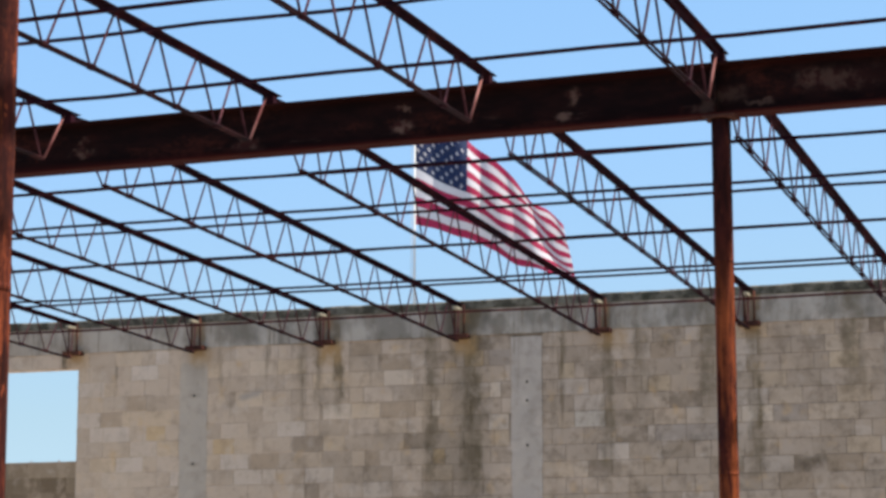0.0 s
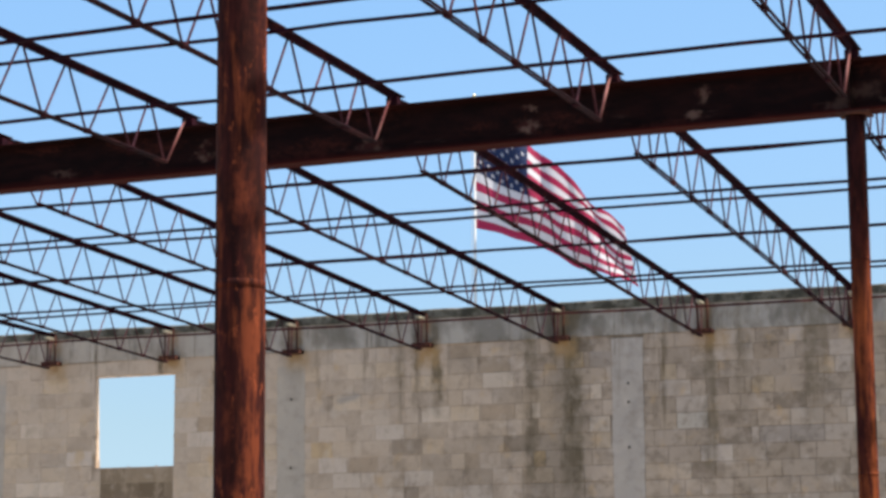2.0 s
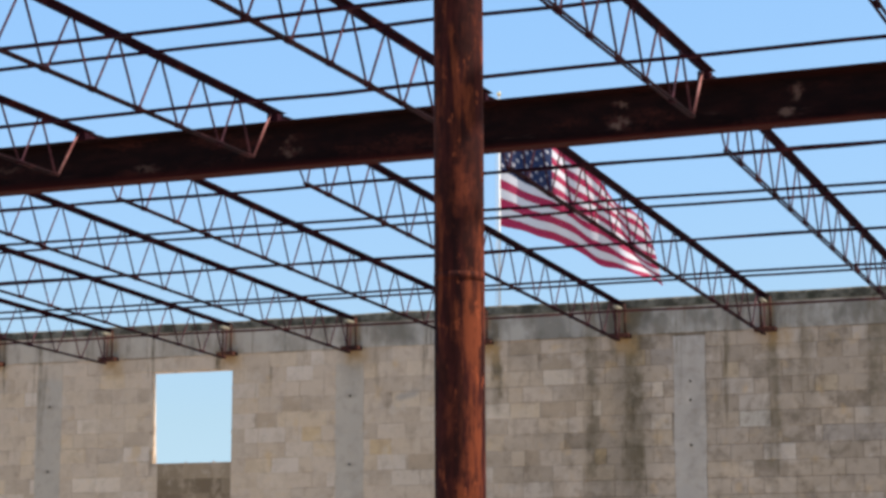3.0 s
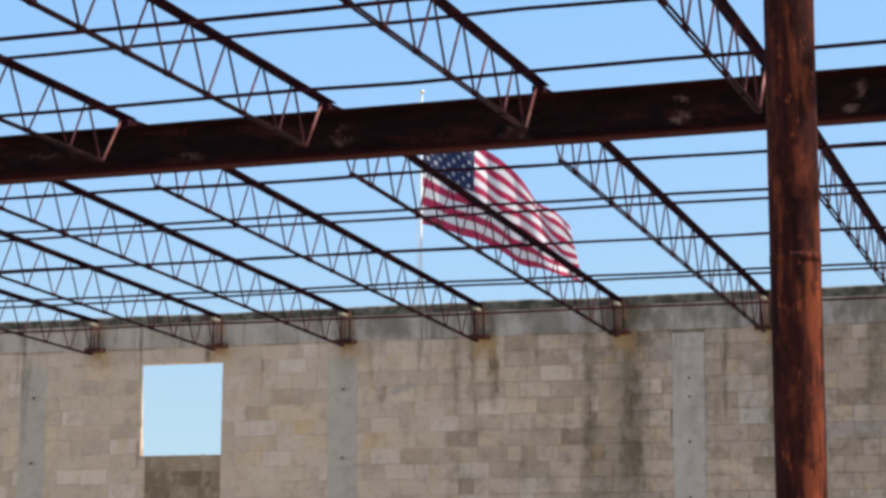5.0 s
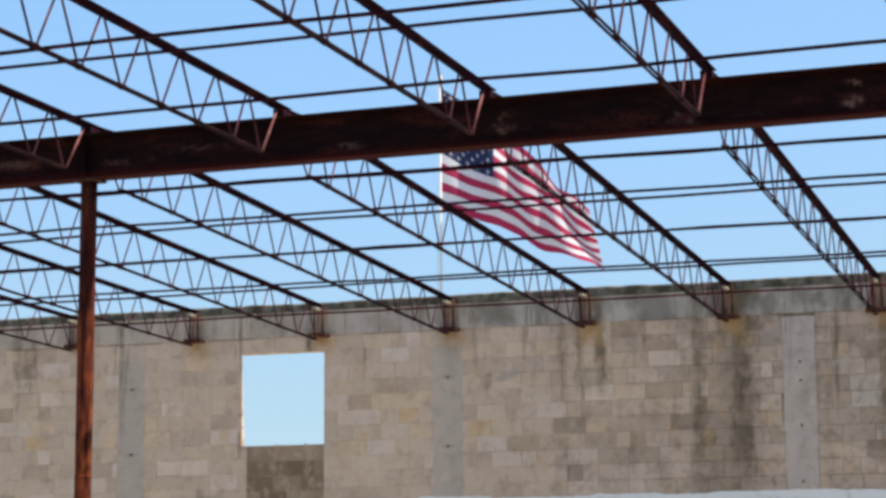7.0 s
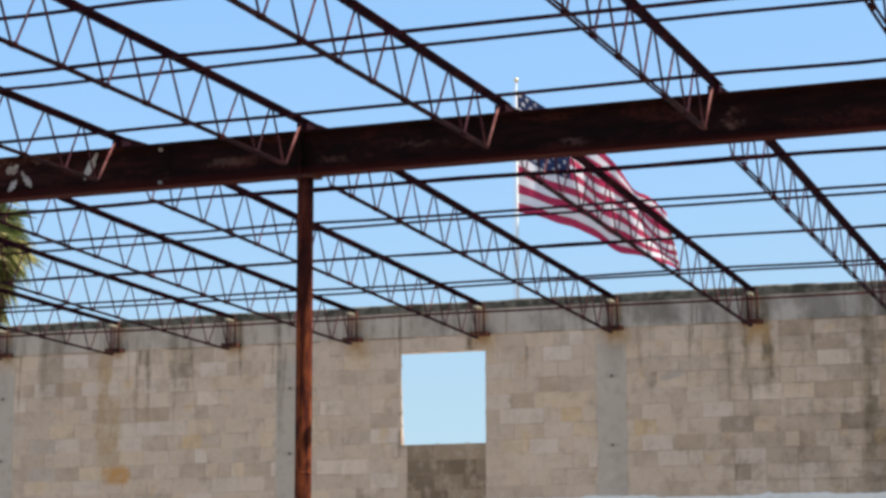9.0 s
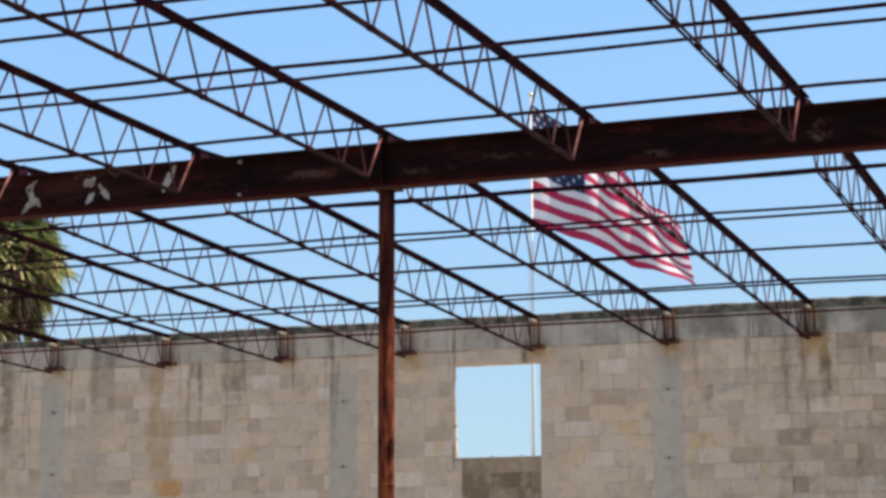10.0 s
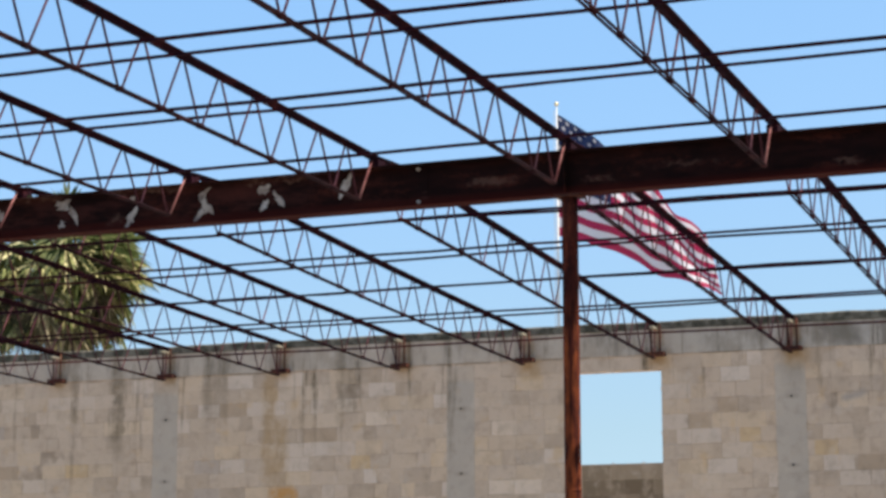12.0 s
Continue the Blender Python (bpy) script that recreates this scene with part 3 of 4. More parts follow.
for x in xs:
    n1 = noise.noise(Vector((x * 0.8, 3.1, 0))) * 0.014 + noise.noise(Vector((x * 5.0, 7.7, 0))) * 0.010
    n2 = noise.noise(Vector((x * 6.0, 1.7, 2))) * 0.006
    z = WALL_TOP + n1
    prof.append([bm.verts.new(v) for v in ((x, -0.022 + n2, WALL_TOP - 0.112), (x, -0.024 + n2, z - 0.02), (x, 0.0 + n2, z), (x, 0.2, z + n2), (x, 0.222, z - 0.02), (x, 0.222, WALL_TOP - 0.112))])
for a, b in zip(prof, prof[1:]):
    for k in range(6):
        bm.faces.new((a[k], a[(k + 1) % 6], b[(k + 1) % 6], b[k]))
bm.faces.new(prof[0])
bm.faces.new(prof[-1][::-1])
part("coping", bm, M_moss, wall, "dark mossy top edge of the wall")

# cast columns in the wall; dark discs stand in for the shade of form-tie holes
for i, cx in enumerate(COLUMNS):
    smooth_one = i == 5
    bm = bmesh.new()
    rows = np.arange(0.0, 5.001, 0.08)
    face = -0.005 if smooth_one else 0.0
    left, right = [], []
    for z in rows:
        w1 = 0.012 * noise.noise(Vector((cx, z * 5, 1))) + 0.012 * noise.noise(Vector((cx, z * 1.2, 5)))
        w2 = 0.010 * noise.noise(Vector((cx, z * 5, 8))) + 0.010 * noise.noise(Vector((cx, z * 1.2, 3)))
        left.append((bm.verts.new((cx + w1, face, z)), bm.verts.new((cx + w1, 0.19, z))))
        right.append((bm.verts.new((cx + COLUMN_W + w2, face, z)), bm.verts.new((cx + COLUMN_W + w2, 0.19, z))))
    for k in range(len(rows) - 1):
        bm.faces.new((left[k][0], right[k][0], right[k + 1][0], left[k + 1][0]))
        bm.faces.new((left[k][1], left[k][0], left[k + 1][0], left[k + 1][1]))
        bm.faces.new((right[k][0], right[k][1], right[k + 1][1], right[k + 1][0]))
    bm.faces.new((left[-1][0], right[-1][0], right[-1][1], left[-1][1]))
    col = part("wall_column", bm, M_column if smooth_one else M_wallcolumn, wall, "smooth grey cast concrete column" if smooth_one else "")
    for z in (4.17, 3.62, 2.94, 4.40) if smooth_one else (4.38, 3.49):
        bm = bmesh.new()
        bmesh.ops.create_cone(bm, segments=8, radius1=0.016, radius2=0.016, depth=0.02, cap_ends=True, matrix=pose(cx + COLUMN_W * 0.52, face, z, 90))
        part("tie_hole", bm, M_hole, col, "dark disc for the shade in a form-tie hole")

# ---------------------------------------------------------------- posts and girders
def pipe_post(x, y, top, label, coat):
    post = thing("pipe_post", label, "post", (x, y, 0), "pipe posts under the girders")
    bm = bmesh.new()
    prof = ring(0.0720, 24)
    sweep(bm, [(0, 0, z) for z in np.linspace(0.02, top - 0.02, 12)], prof, up=(0, 1, 0))
    part("shaft", bm, coat, post, smooth=True)
    bm = bmesh.new()
    box(bm, (-0.12, -0.10, top - 0.02), (0.12, 0.10, top), 0.003)
    part("cap_plate", bm, M_plate, post)
    bm = bmesh.new()
    box(bm, (-0.16, -0.16, 0.0), (0.16, 0.16, 0.02), 0.003)
    part("base_plate", bm, M_plate, post)
    for z in (0.9 + 1.75, 0.9 + 3.3):
        bm = bmesh.new()
        sweep(bm, [(0, 0, z + d) for d in (-0.012, 0, 0.012)], ring(0.0732, 24), up=(0, 1, 0))
        part("weld_seam", bm, coat, post, smooth=True)
    return post


def girder(y, label):
    g = thing("steel_girder", label, "girder", (0, y, 0), "roof girders")
    lo, hi = GIRDER_LO, GIRDER_HI
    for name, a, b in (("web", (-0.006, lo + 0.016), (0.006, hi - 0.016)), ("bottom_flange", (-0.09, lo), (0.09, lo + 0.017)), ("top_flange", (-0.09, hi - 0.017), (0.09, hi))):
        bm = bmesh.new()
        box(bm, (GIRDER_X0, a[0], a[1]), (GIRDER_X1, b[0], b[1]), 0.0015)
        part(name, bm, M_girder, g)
    g.matrix_basis = pose(0, y, -7.0 * TILT, 0, -math.degrees(TILT), 0)
    return g


for yy, lab in ((GIRDER_Y, "rust-blackened wide-flange steel girder with flaked pale primer"), (GIRDER_2_Y, "rust-blackened wide-flange steel girder on pipe posts")):
    g = girder(yy, lab)
    for k in (-8, -3, 2, 7):
        px = (3.655 if yy == GIRDER_Y else 3.685) + 1.837 * (k - 2)
        bm = bmesh.new()
        for s in (-1, 1):
            box(bm, (px - 0.006, s * 0.047 - 0.04, GIRDER_LO + 0.018), (px + 0.006, s * 0.047 + 0.04, GIRDER_HI - 0.018))
        part("stiffener", bm, M_girder, g)
        if yy == GIRDER_Y:
            pipe_post(px, yy, GIRDER_LO + rise(px), "rust-orange steel pipe post standing on the ground", M_post)
        else:
            post = pipe_post(px, yy, GIRDER_LO + rise(px), "dark maroon rusted steel pipe post standing on the ground", M_near_post)
            post.matrix_basis = pose(px + 0.03, yy, 0, 0, -0.33, 0)     # a little out of plumb
    if yy == GIRDER_Y:
        # splice with two pale bolts
        for sx in (2.25, ):
            bm = bmesh.new()
            box(bm, (sx - 0.09, -0.013, GIRDER_LO + 0.02), (sx + 0.09, -0.007, GIRDER_HI - 0.02), 0.002)
            sp = part("splice_plate", bm, M_girder, g)
            for z in (5.305, 5.61):
                bm = bmesh.new()
                bmesh.ops.create_cone(bm, segments=6, radius1=0.020, radius2=0.018, depth=0.02, cap_ends=True, matrix=pose(sx, -0.022, z, 90))
                part("bolt", bm, M_flake, sp, "pale bolt head")
        # flakes of pale primer left on the web: centre, height, width, tallness, lean
        rng = random.Random(5)
        for fx, fz, fw, fh, lean in ((-2.55, 5.43, 0.36, 0.13, 0.0), (-1.92, 5.38, 0.10, 0.17, 0.2), (-1.18, 5.45, 0.15, 0.07, 0.0), (-1.08, 5.37, 0.07, 0.18, -0.5),
                                     (-1.20, 5.25, 0.05, 0.07, 0.3), (-0.44, 5.27, 0.07, 0.14, 0.4), (-0.42, 5.44, 0.05, 0.06, 0.0), (0.34, 5.44, 0.07, 0.10, 0.6), (0.36, 5.33, 0.08, 0.13, -0.5),
                                     (0.30, 5.26, 0.06, 0.09, 0.5), (0.98, 5.44, 0.11, 0.07, 0.2), (1.12, 5.34, 0.06, 0.11, -0.6), (0.98, 5.29, 0.05, 0.08, 0.4), (1.80, 5.42, 0.06, 0.18, 0.5)):
            fx -= 0.28
            fz += 0.105 - 0.0045 * (fx - 7.0) - 0.03 * (fx < 4)
            bm = bmesh.new()
            vs = []
            for k in range(14):
                a = 2 * math.pi * k / 14
                r = 1 + rng.uniform(-0.55, 0.55)
                ux, uz = 0.58 * fw * r * math.cos(a), 0.58 * fh * r * math.sin(a)
                vs.append(bm.verts.new((fx + ux + lean * uz, -0.0085, fz + uz)))
            f = bm.faces.new(vs)
            ext = bmesh.ops.extrude_face_region(bm, geom=[f])["geom"]
            for v in ext:
                if isinstance(v, bmesh.types.BMVert):
                    v.co.y += 0.004
            part("primer_flake", bm, M_flake, g, "flaked pale grey primer")


# ---------------------------------------------------------------- open-web joists
def bar_joist(name, label, y0, y1, top, low, nodes, seat=0.0, rod=0.0092):
    """One joist along y: double-angle chords and a bent-rod web. nodes: bottom panel points."""
    j = thing(name, label, "roof joist", (0, 0, 0), "open-web roof joists")
    bm = bmesh.new()
    for mirror in (1, -1):
        sweep(bm, [(0, y, top(y) + 0.02 - seat * max(0.0, 1 - (y - y0) / 0.6)) for y in [y0, y0 + 0.3, y0 + 0.6] + list(np.linspace(y0 + 1.2, y1, 8))], angle_profile(0.046, 0.006, mirror))
    part("top_chord", bm, M_joist, j)
    for s in (-1, 1):
        bm = bmesh.new()
        sweep(bm, [(s * 0.018, y, low(y)) for y in np.linspace(nodes[0], nodes[-1], 7)], ring(0.011, 7))
        part("bottom_chord_bar", bm, M_chord, j, smooth=True)
    pts = [(0, y0 + 0.05, top(y0) - 0.02)]
    for a, b in zip(nodes, nodes[1:] + [None]):
        pts += [(0, a - 0.02, low(a)), (0, a + 0.02, low(a))]
        if b is not None:
            ym = (a + b) / 2
            pts += [(0, ym - 0.025, top(ym) - 0.02), (0, ym + 0.025, top(ym) - 0.02)]
    bm = bmesh.new()
    sweep(bm, [(0, nodes[-1] + 0.02, low(nodes[-1])), (0, min(y1, nodes[-1] + 0.37) - 0.05, top(y1) - 0.02)], ring(0.0108, 7), up=(1, 0, 0))
    part("end_strut", bm, M_strut, j, "primed end strut in a sunlit pale pink", smooth=True)
    bm = bmesh.new()
    sweep(bm, pts, ring(rod, 6), up=(1, 0, 0))
    knot = None
    for y in nodes[1:-1]:
        if knot is None:
            bm2 = bmesh.new()
            box(bm2, (-0.024, -0.038, -0.017), (0.024, 0.038, 0.020), 0.006)
            knot = finish(bm2, M_joist)
        kn = part("weld_knot", knot, None, j)
        kn.location = (0, y, low(y))
    part("web_rod", bm, M_web, j, "bent red-primed steel rod", smooth=True)
    return j


K0, K1 = -7, 9
def far_joist(sag):
    """A joist of the far bay with its bearings; sag: how far its middle has sunk."""
    far = bar_joist("bar_joist", "dark rusted open-web steel joist spanning from girder to wall", GIRDER_Y + 0.01, -0.03, lambda y: far_top(y) - sag * bow(y), lambda y: far_low(y) - sag * bow(y),
                    [-9.0, -8.54] + [-7.95 + 0.6 * k for k in range(13)] + [-0.14], 0.055, 0.0082)
    # bearing shoe on the girder, plate and end posts at the wall
    bm = bmesh.new()
    box(bm, (-0.05, GIRDER_Y + 0.010, GIRDER_HI), (0.05, GIRDER_Y + 0.088, far_top(GIRDER_Y) - 0.06), 0.003)
    part("bearing_shoe", bm, M_joist, far)
    bm = bmesh.new()
    box(bm, (-0.13, -0.13, 4.968), (0.13, 0.0, 5.022), 0.004)
    part("bearing_plate", bm, M_plate, far, "dark rusted bearing plate on the wall")
    for dx in (-0.05, 0.07):
        bm = bmesh.new()
        sweep(bm, [(dx, -0.09, 5.01), (dx, -0.09, far_top(-0.09))], ring(0.014, 6))
        part("end_post", bm, M_plate, far, smooth=True)
    bm = bmesh.new()
    box(bm, (-0.034, -0.22, 5.326), (0.020, -0.012, 5.364), 0.008)
    part("seat_block", bm, M_seat, far, "seat block under the chord end in a sunlit cream")
    return far


SUNK = 0.028
far, far_sunk = far_joist(0.0), far_joist(SUNK)
near = bar_joist("bar_joist", "dark rusted open-web steel joist spanning between two girders", GIRDER_2_Y + 0.01, GIRDER_Y + 0.085, near_top, near_low,
                 [-18.9] + [-18.58 + 0.615 * k for k in range(13)] + [-10.55, -10.0])
bm = bmesh.new()
box(bm, (-0.05, GIRDER_Y - 0.07, GIRDER_HI), (0.05, GIRDER_Y + 0.008, near_top(GIRDER_Y) - 0.01), 0.003)
part("bearing_shoe", bm, M_joist, near)
bm = bmesh.new()
box(bm, (-0.055, GIRDER_2_Y, GIRDER_HI), (0.055, GIRDER_2_Y + 0.1, near_top(GIRDER_2_Y) - 0.02), 0.003)
part("bearing_shoe", bm, M_joist, near)
def drift(k):
    """How far the joists stand off the even spacing at the girder."""
    return min(0.014 * (k - 3), 0.028) - (0.07 if k < 1 else 0.0)


for k in range(K0, K1 + 1):
    turn = math.degrees(drift(k) / -9.58)
    at_far = pose(STEP * k, 0, far_rise(STEP * k), 0, 0, -turn)
    at_near = pose(STEP * k + drift(k), 0, rise(STEP * k))
    # the joists past the window have sunk a little
    if k == K0:
        far_sunk.matrix_basis, near.matrix_basis = at_far, at_near
    elif k == K1:
        far.matrix_basis = at_far
        copy_thing(near, at_near)
    else:
        copy_thing(far_sunk if k < 1 else far, at_far)
        copy_thing(near, at_near)


def bridging(y, z, seed, wide=0.0115, coat=None, hung=0.0):
    rod = bmesh.new()
    rng = random.Random(seed)
    path = []
    for x in np.arange(STEP * K0 - 0.3, STEP * K1 + 0.31, STEP / 2):
        sunk = min(1.0, max(0.0, (2.6 - x) / 3.0)) * (SUNK * bow(y) + hung)
        path.append((x, y + rng.uniform(-0.012, 0.012), z + (far_rise(x) - sunk if y > GIRDER_Y else rise(x)) + rng.uniform(-0.009, 0.009)))
    sweep(rod, path, [(wide, 0.011), (wide, -0.011), (-wide, -0.011), (-wide, 0.011)])
    ob = new("bridging_bar", finish(rod, coat or M_joist))
    tagged(ob, "thin red bridging bar tied across the joists" if coat else "thin dark rusted bridging bar tied across the joists", "bridging bar", "bridging bars across the joists")


bridging(-8.87, far_low(-8.87) + 0.005, 9)
for i, (upper, lower) in enumerate(((-7.37, -7.53), (-5.58, -5.75), (-3.98, -4.04), (-1.90, -2.10))):
    bridging(upper, far_top(upper) - 0.09, 10 + i, 0.016, hung=(0.010, 0.024, 0.010, 0.012)[i])
    bridging(lower, far_low(lower) + 0.005, 20 + i, coat=M_redbar if i == 3 else None, hung=-0.026 if i == 2 else 0.0)
for i, (upper, lower) in enumerate(((-11.93, -11.66), (-13.69, -13.57), (-15.52, -15.30), (-17.1, -16.9), (-18.6, -18.5))):
    bridging(upper, near_top(upper) - 0.09, 30 + i)
    bridging(lower, near_low(lower) + 0.005, 40 + i, 0.014)

# ---------------------------------------------------------------- flagpole and flag
POLE = Vector((-29.3, 92.8, 0))
flagpole = thing("flagpole", "tall white painted flagpole with a gilded ball on top", "flagpole", POLE)
bm = bmesh.new()
bmesh.ops.create_cone(bm, segments=16, radius1=0.135, radius2=0.052, depth=32.3, cap_ends=True, matrix=pose(0, 0, 16.15))
part("pole", bm, M_pole, flagpole, smooth=True)
bm = bmesh.new()
bmesh.ops.create_uvsphere(bm, u_segments=14, v_segments=10, radius=0.14, matrix=pose(0, 0, 32.42))
part("finial_ball", bm, M_gold, flagpole, "gilded ball", smooth=True)
bm = bmesh.new()
sweep(bm, [(-0.13, -0.13, 1.2), (-0.16, -0.15, 18), (-0.13, -0.13, 32.0)], ring(0.02, 6), up=(0, 1, 0))
part("halyard", bm, M_pole, flagpole)

flag = thing("flag", "red, white and blue striped flag with stars, drooping in the wind", "flag", POLE)
RIGHT = Vector((0.935, 0.355, 0))
AWAY = Vector((-0.355, 0.935, 0))
FLAG_TOP = 31.8


def flag_point(u, v):
    """u: along the fly, v: down the hoist. The cloth bunches up near the pole."""
    u = u ** 1.22
    top = Vector((9.0 * u + 0.3 * math.sin(math.pi * u), -7.9 * u + 0.35 * math.sin(math.pi * u)))
    low_ = Vector((9.8 * u - 0.2 * math.sin(math.pi * u), -7.6 - 3.7 * u ** 1.2))
    q = top.lerp(low_, v)
    fold = 0.8 * math.sin(8.5 * u + 3.0 * v) * min(1.0, 3 * u) + 0.45 * math.sin(17 * u - 4 * v + 1.0) * min(1.0, 3 * u)
    calm = 1.0 - 0.65 * v
    lift = calm * (0.30 * math.sin(7 * u + 4.5 * v + 0.6) * min(1.0, 3 * u) + 0.16 * math.sin(15 * u + 7 * v) * u) + 0.08 * math.sin(31 * u - 9 * v) * u
    return Vector((0, 0, FLAG_TOP)) + RIGHT * (0.05 + q.x) + AWAY * fold + Vector((0, 0, q.y + lift))


bm = bmesh.new()
NU, NV = 60, 39
grid = [[bm.verts.new(flag_point(i / NU, j / NV)) for j in range(NV + 1)] for i in range(NU + 1)]
for i in range(NU):
    for j in range(NV):
        f = bm.faces.new((grid[i][j], grid[i + 1][j], grid[i + 1][j + 1], grid[i][j + 1]))
        stripe = j * 13 // NV
        f.material_index = 2 if (i < NU * 0.4 and stripe < 7) else (0 if stripe % 2 == 0 else 1)
        f.smooth = True
part("cloth", bm, [M_red, M_cream, M_blue], flag)
for r in range(9):
    for q in range(6 - r % 2):
        u0, v0 = 0.4 * (q + 0.5 + 0.5 * (r % 2)) / 6, (7 / 13) * (r + 0.6) / 9.3
        c0 = flag_point(u0, v0)
        du, dv = (flag_point(u0 + 0.01, v0) - c0).normalized(), (flag_point(u0, v0 + 0.01) - c0).normalized()
        nrm = du.cross(dv).normalized() * 0.03
        bm = bmesh.new()
        rims = []
        for side in (-1, 1):
            rims.append([bm.verts.new(c0 + nrm * side + (du * math.sin(a * math.pi / 5) - dv * math.cos(a * math.pi / 5)) * (0.17 if a % 2 == 0 else 0.07)) for a in range(10)])
        bm.faces.new(rims[0][::-1])
        bm.faces.new(rims[1])
        for a in range(10):
            bm.faces.new((rims[0][a], rims[0][(a + 1) % 10], rims[1][(a + 1) % 10], rims[1][a]))
        part("star", bm, M_cream, flag)

# ---------------------------------------------------------------- palm behind the wall
PALM = Vector((-13.45, 9.8, 0))
palm = thing("palm_tree", "bushy green fan palm with drooping dry lower fronds", "palm tree", PALM)
bm = bmesh.new()
sweep(bm, [(0.05 * math.sin(z), 0.04 * math.cos(z * 1.3), z) for z in np.linspace(0, 8.5, 14)], ring(0.19, 12), up=(0, 1, 0))
part("trunk", bm, M_bark, palm)


def fan_frond(bm, rng, base, way, stem, size, hang):
    """A stalk and a fan of narrow pleated segments that hangs from its end, facing outwards."""
    way = way.normalized()
    side = way.cross(Vector((0, 0, 1)))
    side = side.normalized() if side.length > 0.05 else Vector((1, 0, 0))
    hub = base + way * stem + Vector((0, 0, -0.10 * hang))
    lead = (way * (1.0 - 0.75 * hang) + Vector((0, 0, -hang)) + side * rng.uniform(-0.35, 0.35)).normalized()
    side = (side - lead * side.dot(lead)).normalized()
    out = lead.cross(side).normalized()
    out = out if out.dot(way) > 0 else -out
    w = 0.014
    bm.faces.new((bm.verts.new(base + side * w), bm.verts.new(base - side * w), bm.verts.new(hub)))
    n = 28
    for k in range(n):
        ang = radians(-105 + 210 * (k + 0.5) / n + rng.uniform(-3, 3))
        d = (lead * math.cos(ang) + side * math.sin(ang) + out * rng.uniform(0.0, 0.25)).normalized()
        ln = size * (0.72 + 0.28 * math.cos(ang)) * rng.uniform(0.74, 1.16)
        cr = d.cross(out).normalized()
        half = size * 0.040
        fall = Vector((0, 0, -ln * rng.uniform(0.05, 0.38)))
        mid = hub + d * ln * 0.55 + fall * 0.25
        v1, v2 = bm.verts.new(mid + cr * half + out * 0.02), bm.verts.new(mid - cr * half - out * 0.02)
        bm.faces.new((bm.verts.new(hub), v1, v2))
        bm.faces.new((v1, bm.verts.new(hub + d * ln * 0.95 + fall), v2))


rng = random.Random(11)
bm, dead, dim = bmesh.new(), bmesh.new(), bmesh.new()
heart = Vector((0.02, 0.0, 8.52))
for k in range(270):
    az = rng.uniform(0, 2 * math.pi)
    el = math.asin(rng.uniform(-0.78, 0.95))
    way = Vector((math.cos(az) * math.cos(el), math.sin(az) * math.cos(el), math.sin(el)))
    low_one = el < -0.30
    stem = rng.uniform(0.70, 1.36) * (1.14 if low_one else 1.0 - 0.08 * max(0.0, math.sin(el)))
    hang = min(1.0, max(0.12, rng.uniform(0.35, 0.88) - 0.45 * max(0.0, math.sin(el)) + 0.3 * low_one))
    size = rng.uniform(0.60, 0.94) * (0.88 if el < -0.45 else 1.0)
    fan_frond(dead if low_one and rng.random() < 0.7 else dim if el > 0.32 else bm, rng, heart + way * 0.12, way, stem, size, hang)
part("crown", bm, M_frond, palm)
part("young_crown", dim, M_dimfrond, palm, "fronds at the top in a dimmer, greener tone")
part("dry_skirt", dead, M_deadfrond, palm, "dry brown hanging fronds")

# ---------------------------------------------------------------- whitewash on the foot of the wall
bm = bmesh.new()
rng = random.Random(3)
xs = np.arange(WALL_X0, WALL_X1, 0.07)
up_row, lo_row = [], []
step_z = 0.0
for x in xs:
    if rng.random() < 0.12:
        step_z = rng.uniform(-0.02, 0.025)
    z = 2.835 - 0.022 * (x < 3.2) + step_z + rng.uniform(-0.007, 0.007) + 0.004 * (x - 4.4)*0.5
    up_row.append(bm.verts.new((x, -0.010, z)))
    lo_row.append(bm.verts.new((x, -0.010, 0.0)))
for k in range(len(xs) - 1):
    bm.faces.new((lo_row[k], lo_row[k + 1], up_row[k + 1], up_row[k]))
ext = bmesh.ops.extrude_face_region(bm, geom=list(bm.faces))["geom"]
for v in ext:
    if isinstance(v, bmesh.types.BMVert):
        v.co.y += 0.008
part("whitewash_coat", bm, M_white, wall, "ragged white paint on the lower wall")

# ---------------------------------------------------------------- blocks of the wall
def block_mesh(length, height=0.193, ease=0.003, depth=0.022):
    bm = bmesh.new()
    a, h = length / 2, height / 2
    back = [bm.verts.new((x, depth, z)) for x, z in ((-a, -h), (a, -h), (a, h), (-a, h))]
    rim = [bm.verts.new((x, ease, z)) for x, z in ((-a, -h), (a, -h), (a, h), (-a, h))]
    front = [bm.verts.new((x, 0, z)) for x, z in ((-a + ease, -h + ease), (a - ease, -h + ease), (a - ease, h - ease), (-a + ease, h - ease))]
    for p_, q_ in ((back, rim), (rim, front)):
        for k in range(4):
            bm.faces.new((p_[k], p_[(k + 1) % 4], q_[(k + 1) % 4], q_[k]))
    bm.faces.new(front)
    return bm


def cuts(z):
    """Stretches of the wall's length that are laid in blocks at height z."""
    stops = [(c0 - 0.0, c0 + COLUMN_W) for c0 in COLUMNS]
    if WIN[2] - 0.1 < z < WIN[3]:
        stops.append((WIN[0], WIN[1]))
    elif z < WIN[2]:
        stops.append((INFILL_X, WIN[1]))
    stops.sort()
    x, out = WALL_X0, []
    for a, b in stops:
        if a > x:
            out.append((x, a))
        x = max(x, b)
    out.append((x, WALL_X1))
    return out


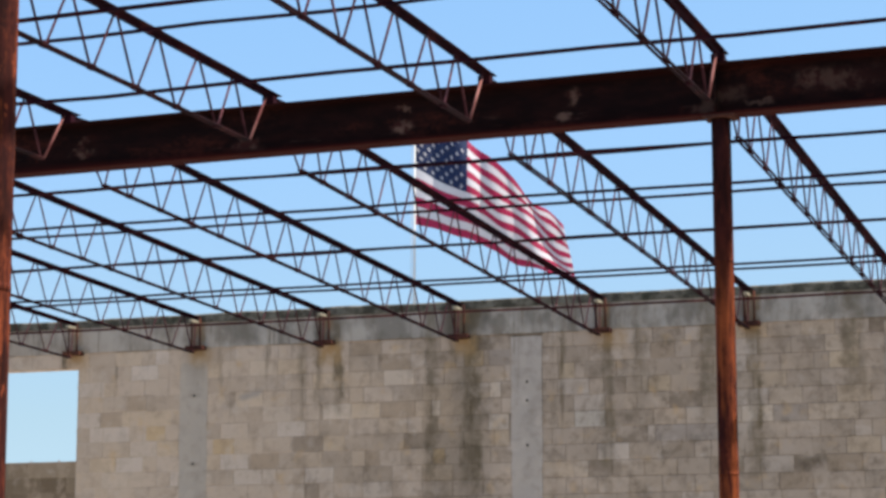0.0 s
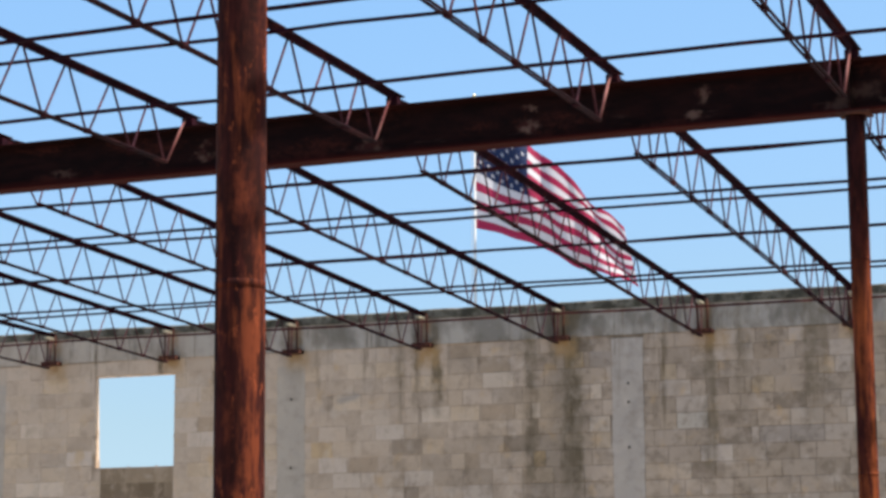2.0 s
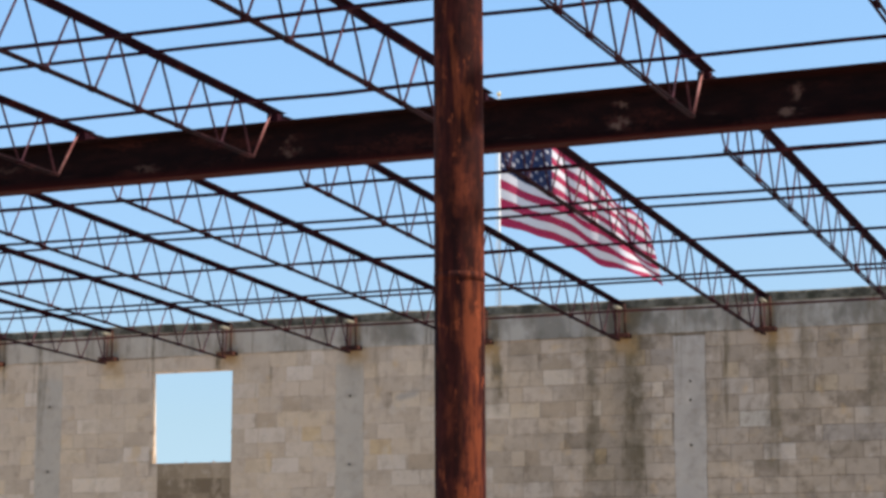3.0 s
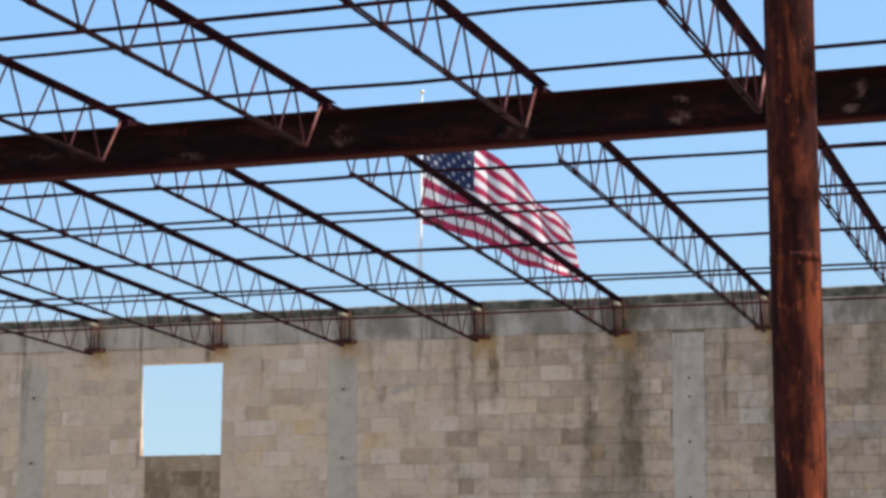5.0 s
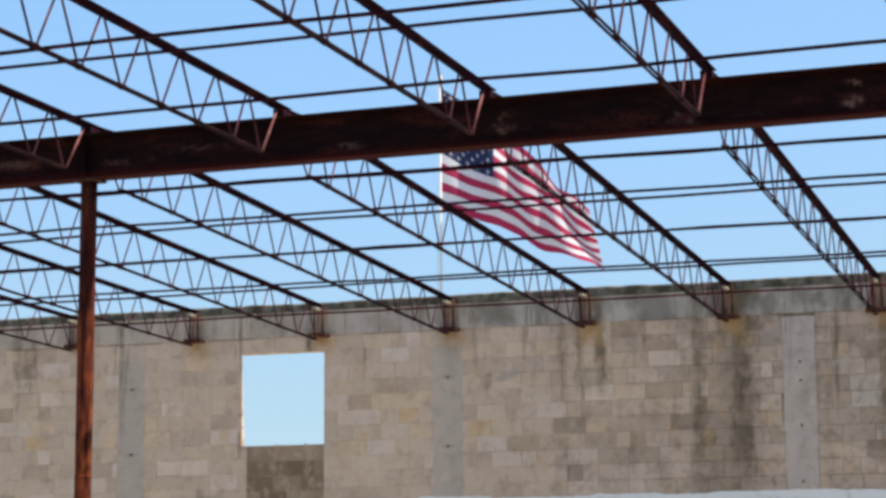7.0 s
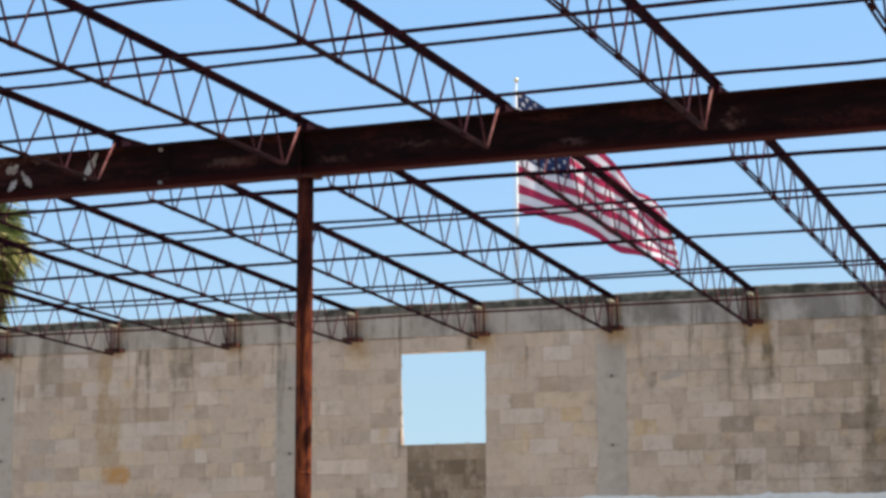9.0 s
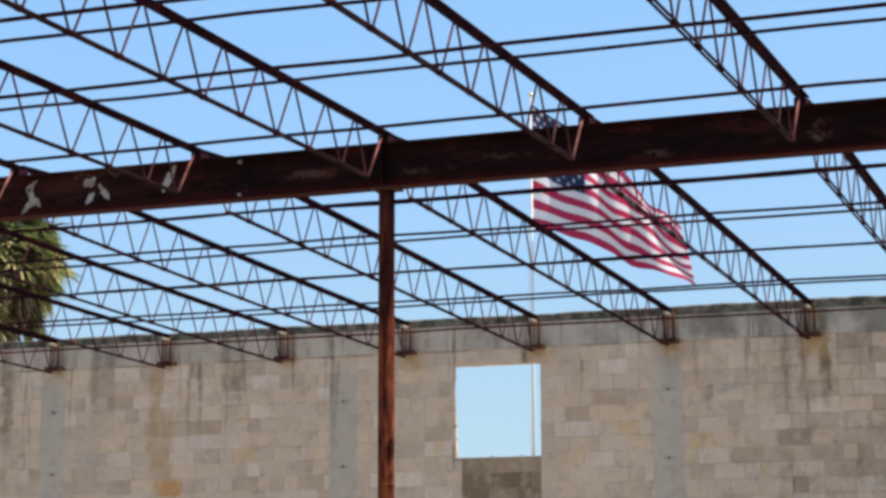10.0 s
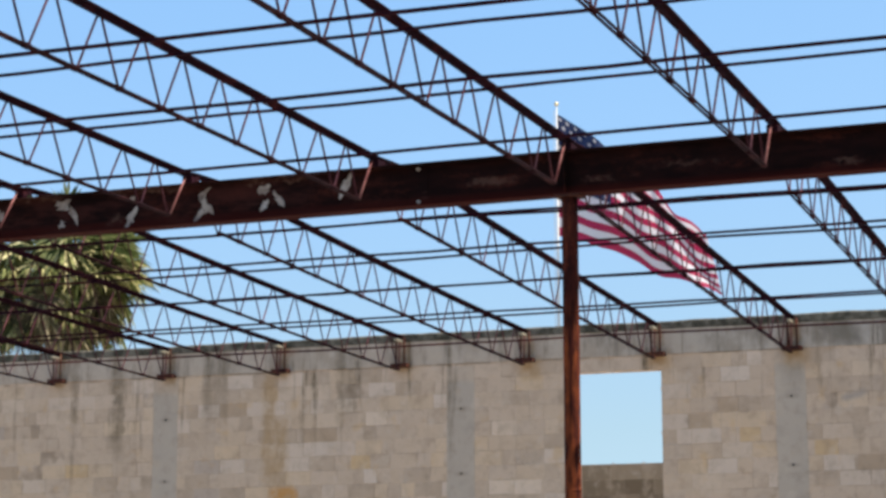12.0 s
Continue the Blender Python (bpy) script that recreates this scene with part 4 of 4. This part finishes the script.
# blocks that stand out from the rest: (start, end, tone) by course
TONES = {"pale": (0.590, 0.470, 0.365, 0), "cool": (0.560, 0.475, 0.390, 0), "grey": (0.400, 0.325, 0.268, 0), "dark": (0.310, 0.235, 0.172, 0), "brown": (0.385, 0.285, 0.200, 0),
         "ochre": (0.500, 0.352, 0.205, 0), "tan": (0.535, 0.400, 0.268, 0)}
ODD_HIGH = {24: ((5.84, 6.25, "brown"), (12.26, 12.66, "pale")),
            23: ((6.25, 6.65, "brown"), (7.37, 7.62, "ochre"), (7.69, 7.97, "grey"), (9.75, 10.06, "brown")),
            22: ((-4.65, -4.22, "brown"), (-2.82, -2.56, "pale"), (6.28, 6.70, "pale"), (8.59, 8.80, "tan"), (11.90, 12.25, "tan"), (12.27, 12.67, "pale")),
            21: ((-8.72, -8.24, "grey"), (-7.79, -7.64, "dark"), (-2.38, -2.04, "pale"), (2.64, 2.92, "brown"), (7.69, 7.85, "pale"), (9.16, 9.44, "dark"), (9.72, 10.00, "tan")),
            20: ((-3.34, -2.81, "brown"), (-0.51, -0.14, "pale"), (2.24, 2.56, "brown"), (5.45, 5.84, "pale"), (6.25, 6.71, "brown"), (6.93, 7.05, "pale"), (12.28, 12.67, "pale"))}
ODD_LOW = {19: ((-0.80, -0.41, "pale"), (2.92, 3.21, "ochre"), (7.68, 7.95, "pale"), (8.79, 9.18, "cool"), (10.85, 11.23, "pale"), (11.24, 11.64, "grey")),
           18: ((-8.35, -7.97, "brown"), (-7.18, -6.78, "ochre"), (-5.05, -4.64, "grey"), (-2.60, -2.30, "ochre"), (3.90, 4.21, "ochre"), (5.04, 5.46, "dark"), (9.80, 10.18, "grey"), (10.20, 10.58, "grey")),
           17: ((4.44, 4.85, "brown"), (6.04, 6.23, "brown"), (6.95, 7.11, "ochre")),
           16: ((-5.05, -4.64, "grey"), (-0.56, -0.19, "pale"), (-0.18, 0.20, "pale"), (8.96, 9.26, "dark"), (11.84, 12.26, "brown")),
           15: ((5.23, 5.41, "dark"), (11.29, 11.68, "brown"))}


def stretches(course, zc):
    """The course in pieces: plain stretches (tone "") and single odd blocks."""
    odd = ODD_HIGH.get(course, ()) + ODD_LOW.get(course, ())
    for a, b in cuts(zc):
        x = a
        for o0, o1, tone in odd:
            if o0 >= a - 0.03 and o1 <= b + 0.03:
                if o0 - x > 0.06:
                    yield x, o0, ""
                else:
                    o0 = x
                yield o0, o1, tone
                x = o1
        if b - x > 0.06:
            yield x, b, ""


rng = random.Random(21)
shared = {}
rest_v, rest_f = [], []
singles = []
JOINT = 0.007
for course in range(25):
    zc = 0.1 + 0.2 * course
    for a, b, odd_tone in stretches(course, zc):
        x = a + JOINT / 2
        first_len = (0.193 if course % 2 else 0.393) if rng.random() < 0.8 else rng.choice((0.12, 0.29))
        while x < b - 0.05:
            ln = 9.0 if odd_tone else first_len if x < a + 0.02 else (0.393 if rng.random() < 0.78 else 0.193)
            ln = min(ln, b - JOINT / 2 - x)
            if ln < 0.06:
                break
            ln = round(ln, 3)
            proud = rng.uniform(-0.002, 0.003)
            cx = x + ln / 2
            zb = zc + FALL * (cx - 2.0)
            if odd_tone or (3.5 < zc < 5.0 and -7.2 < cx < 7.9 and len(singles) < 300):
                singles.append((cx, proud, zb, ln, odd_tone))
            else:
                h, e = 0.0965, 0.003
                base = len(rest_v)
                for px, py, pz in ((-ln / 2, 0.022, -h), (ln / 2, 0.022, -h), (ln / 2, 0.022, h), (-ln / 2, 0.022, h),
                                   (-ln / 2, e, -h), (ln / 2, e, -h), (ln / 2, e, h), (-ln / 2, e, h),
                                   (-ln / 2 + e, 0, -h + e), (ln / 2 - e, 0, -h + e), (ln / 2 - e, 0, h - e), (-ln / 2 + e, 0, h - e)):
                    rest_v.append((cx + px, proud + py, zb + pz))
                for s in (0, 4):
                    for k in range(4):
                        rest_f.append((base + s + k, base + s + (k + 1) % 4, base + s + 4 + (k + 1) % 4, base + s + 4 + k))
                rest_f.append((base + 8, base + 9, base + 10, base + 11))
            x += ln + JOINT
rest = bpy.data.meshes.new("block_field")
rest.from_pydata(rest_v, [], rest_f)
rest.materials.append(M_block_rest)
ob = part("block_field", rest, None, wall, "weathered beige concrete blocks")
tagged(ob, kind="stuff")
for cx, proud, zc, ln, odd_tone in singles:
    if ln not in shared:
        shared[ln] = finish(block_mesh(ln), M_block)
    ob = new("block", shared[ln])
    ob.parent = wall
    ob.location = (cx, proud, zc)
    if odd_tone:
        ob.color = TONES[odd_tone]
# darker blocks that close the lower half of the old window opening
shared_in = {}
for course in range(17):
    zc = WIN[2] - 0.11 - 0.2 * course
    if zc < 0.1:
        break
    x = INFILL_X + 0.002
    while x < WIN[1] - 0.05:
        ln = round(min((0.19 if course % 2 and x < 0.9 else 0.39), WIN[1] - 0.002 - x), 3)
        if ln not in shared_in:
            shared_in[ln] = finish(block_mesh(ln, 0.1985, 0.0015), M_infill)
        ob = new("infill_block", shared_in[ln])
        ob.parent = wall
        ob.location = (x + ln / 2, 0.0005, zc)
        x += ln + 0.002
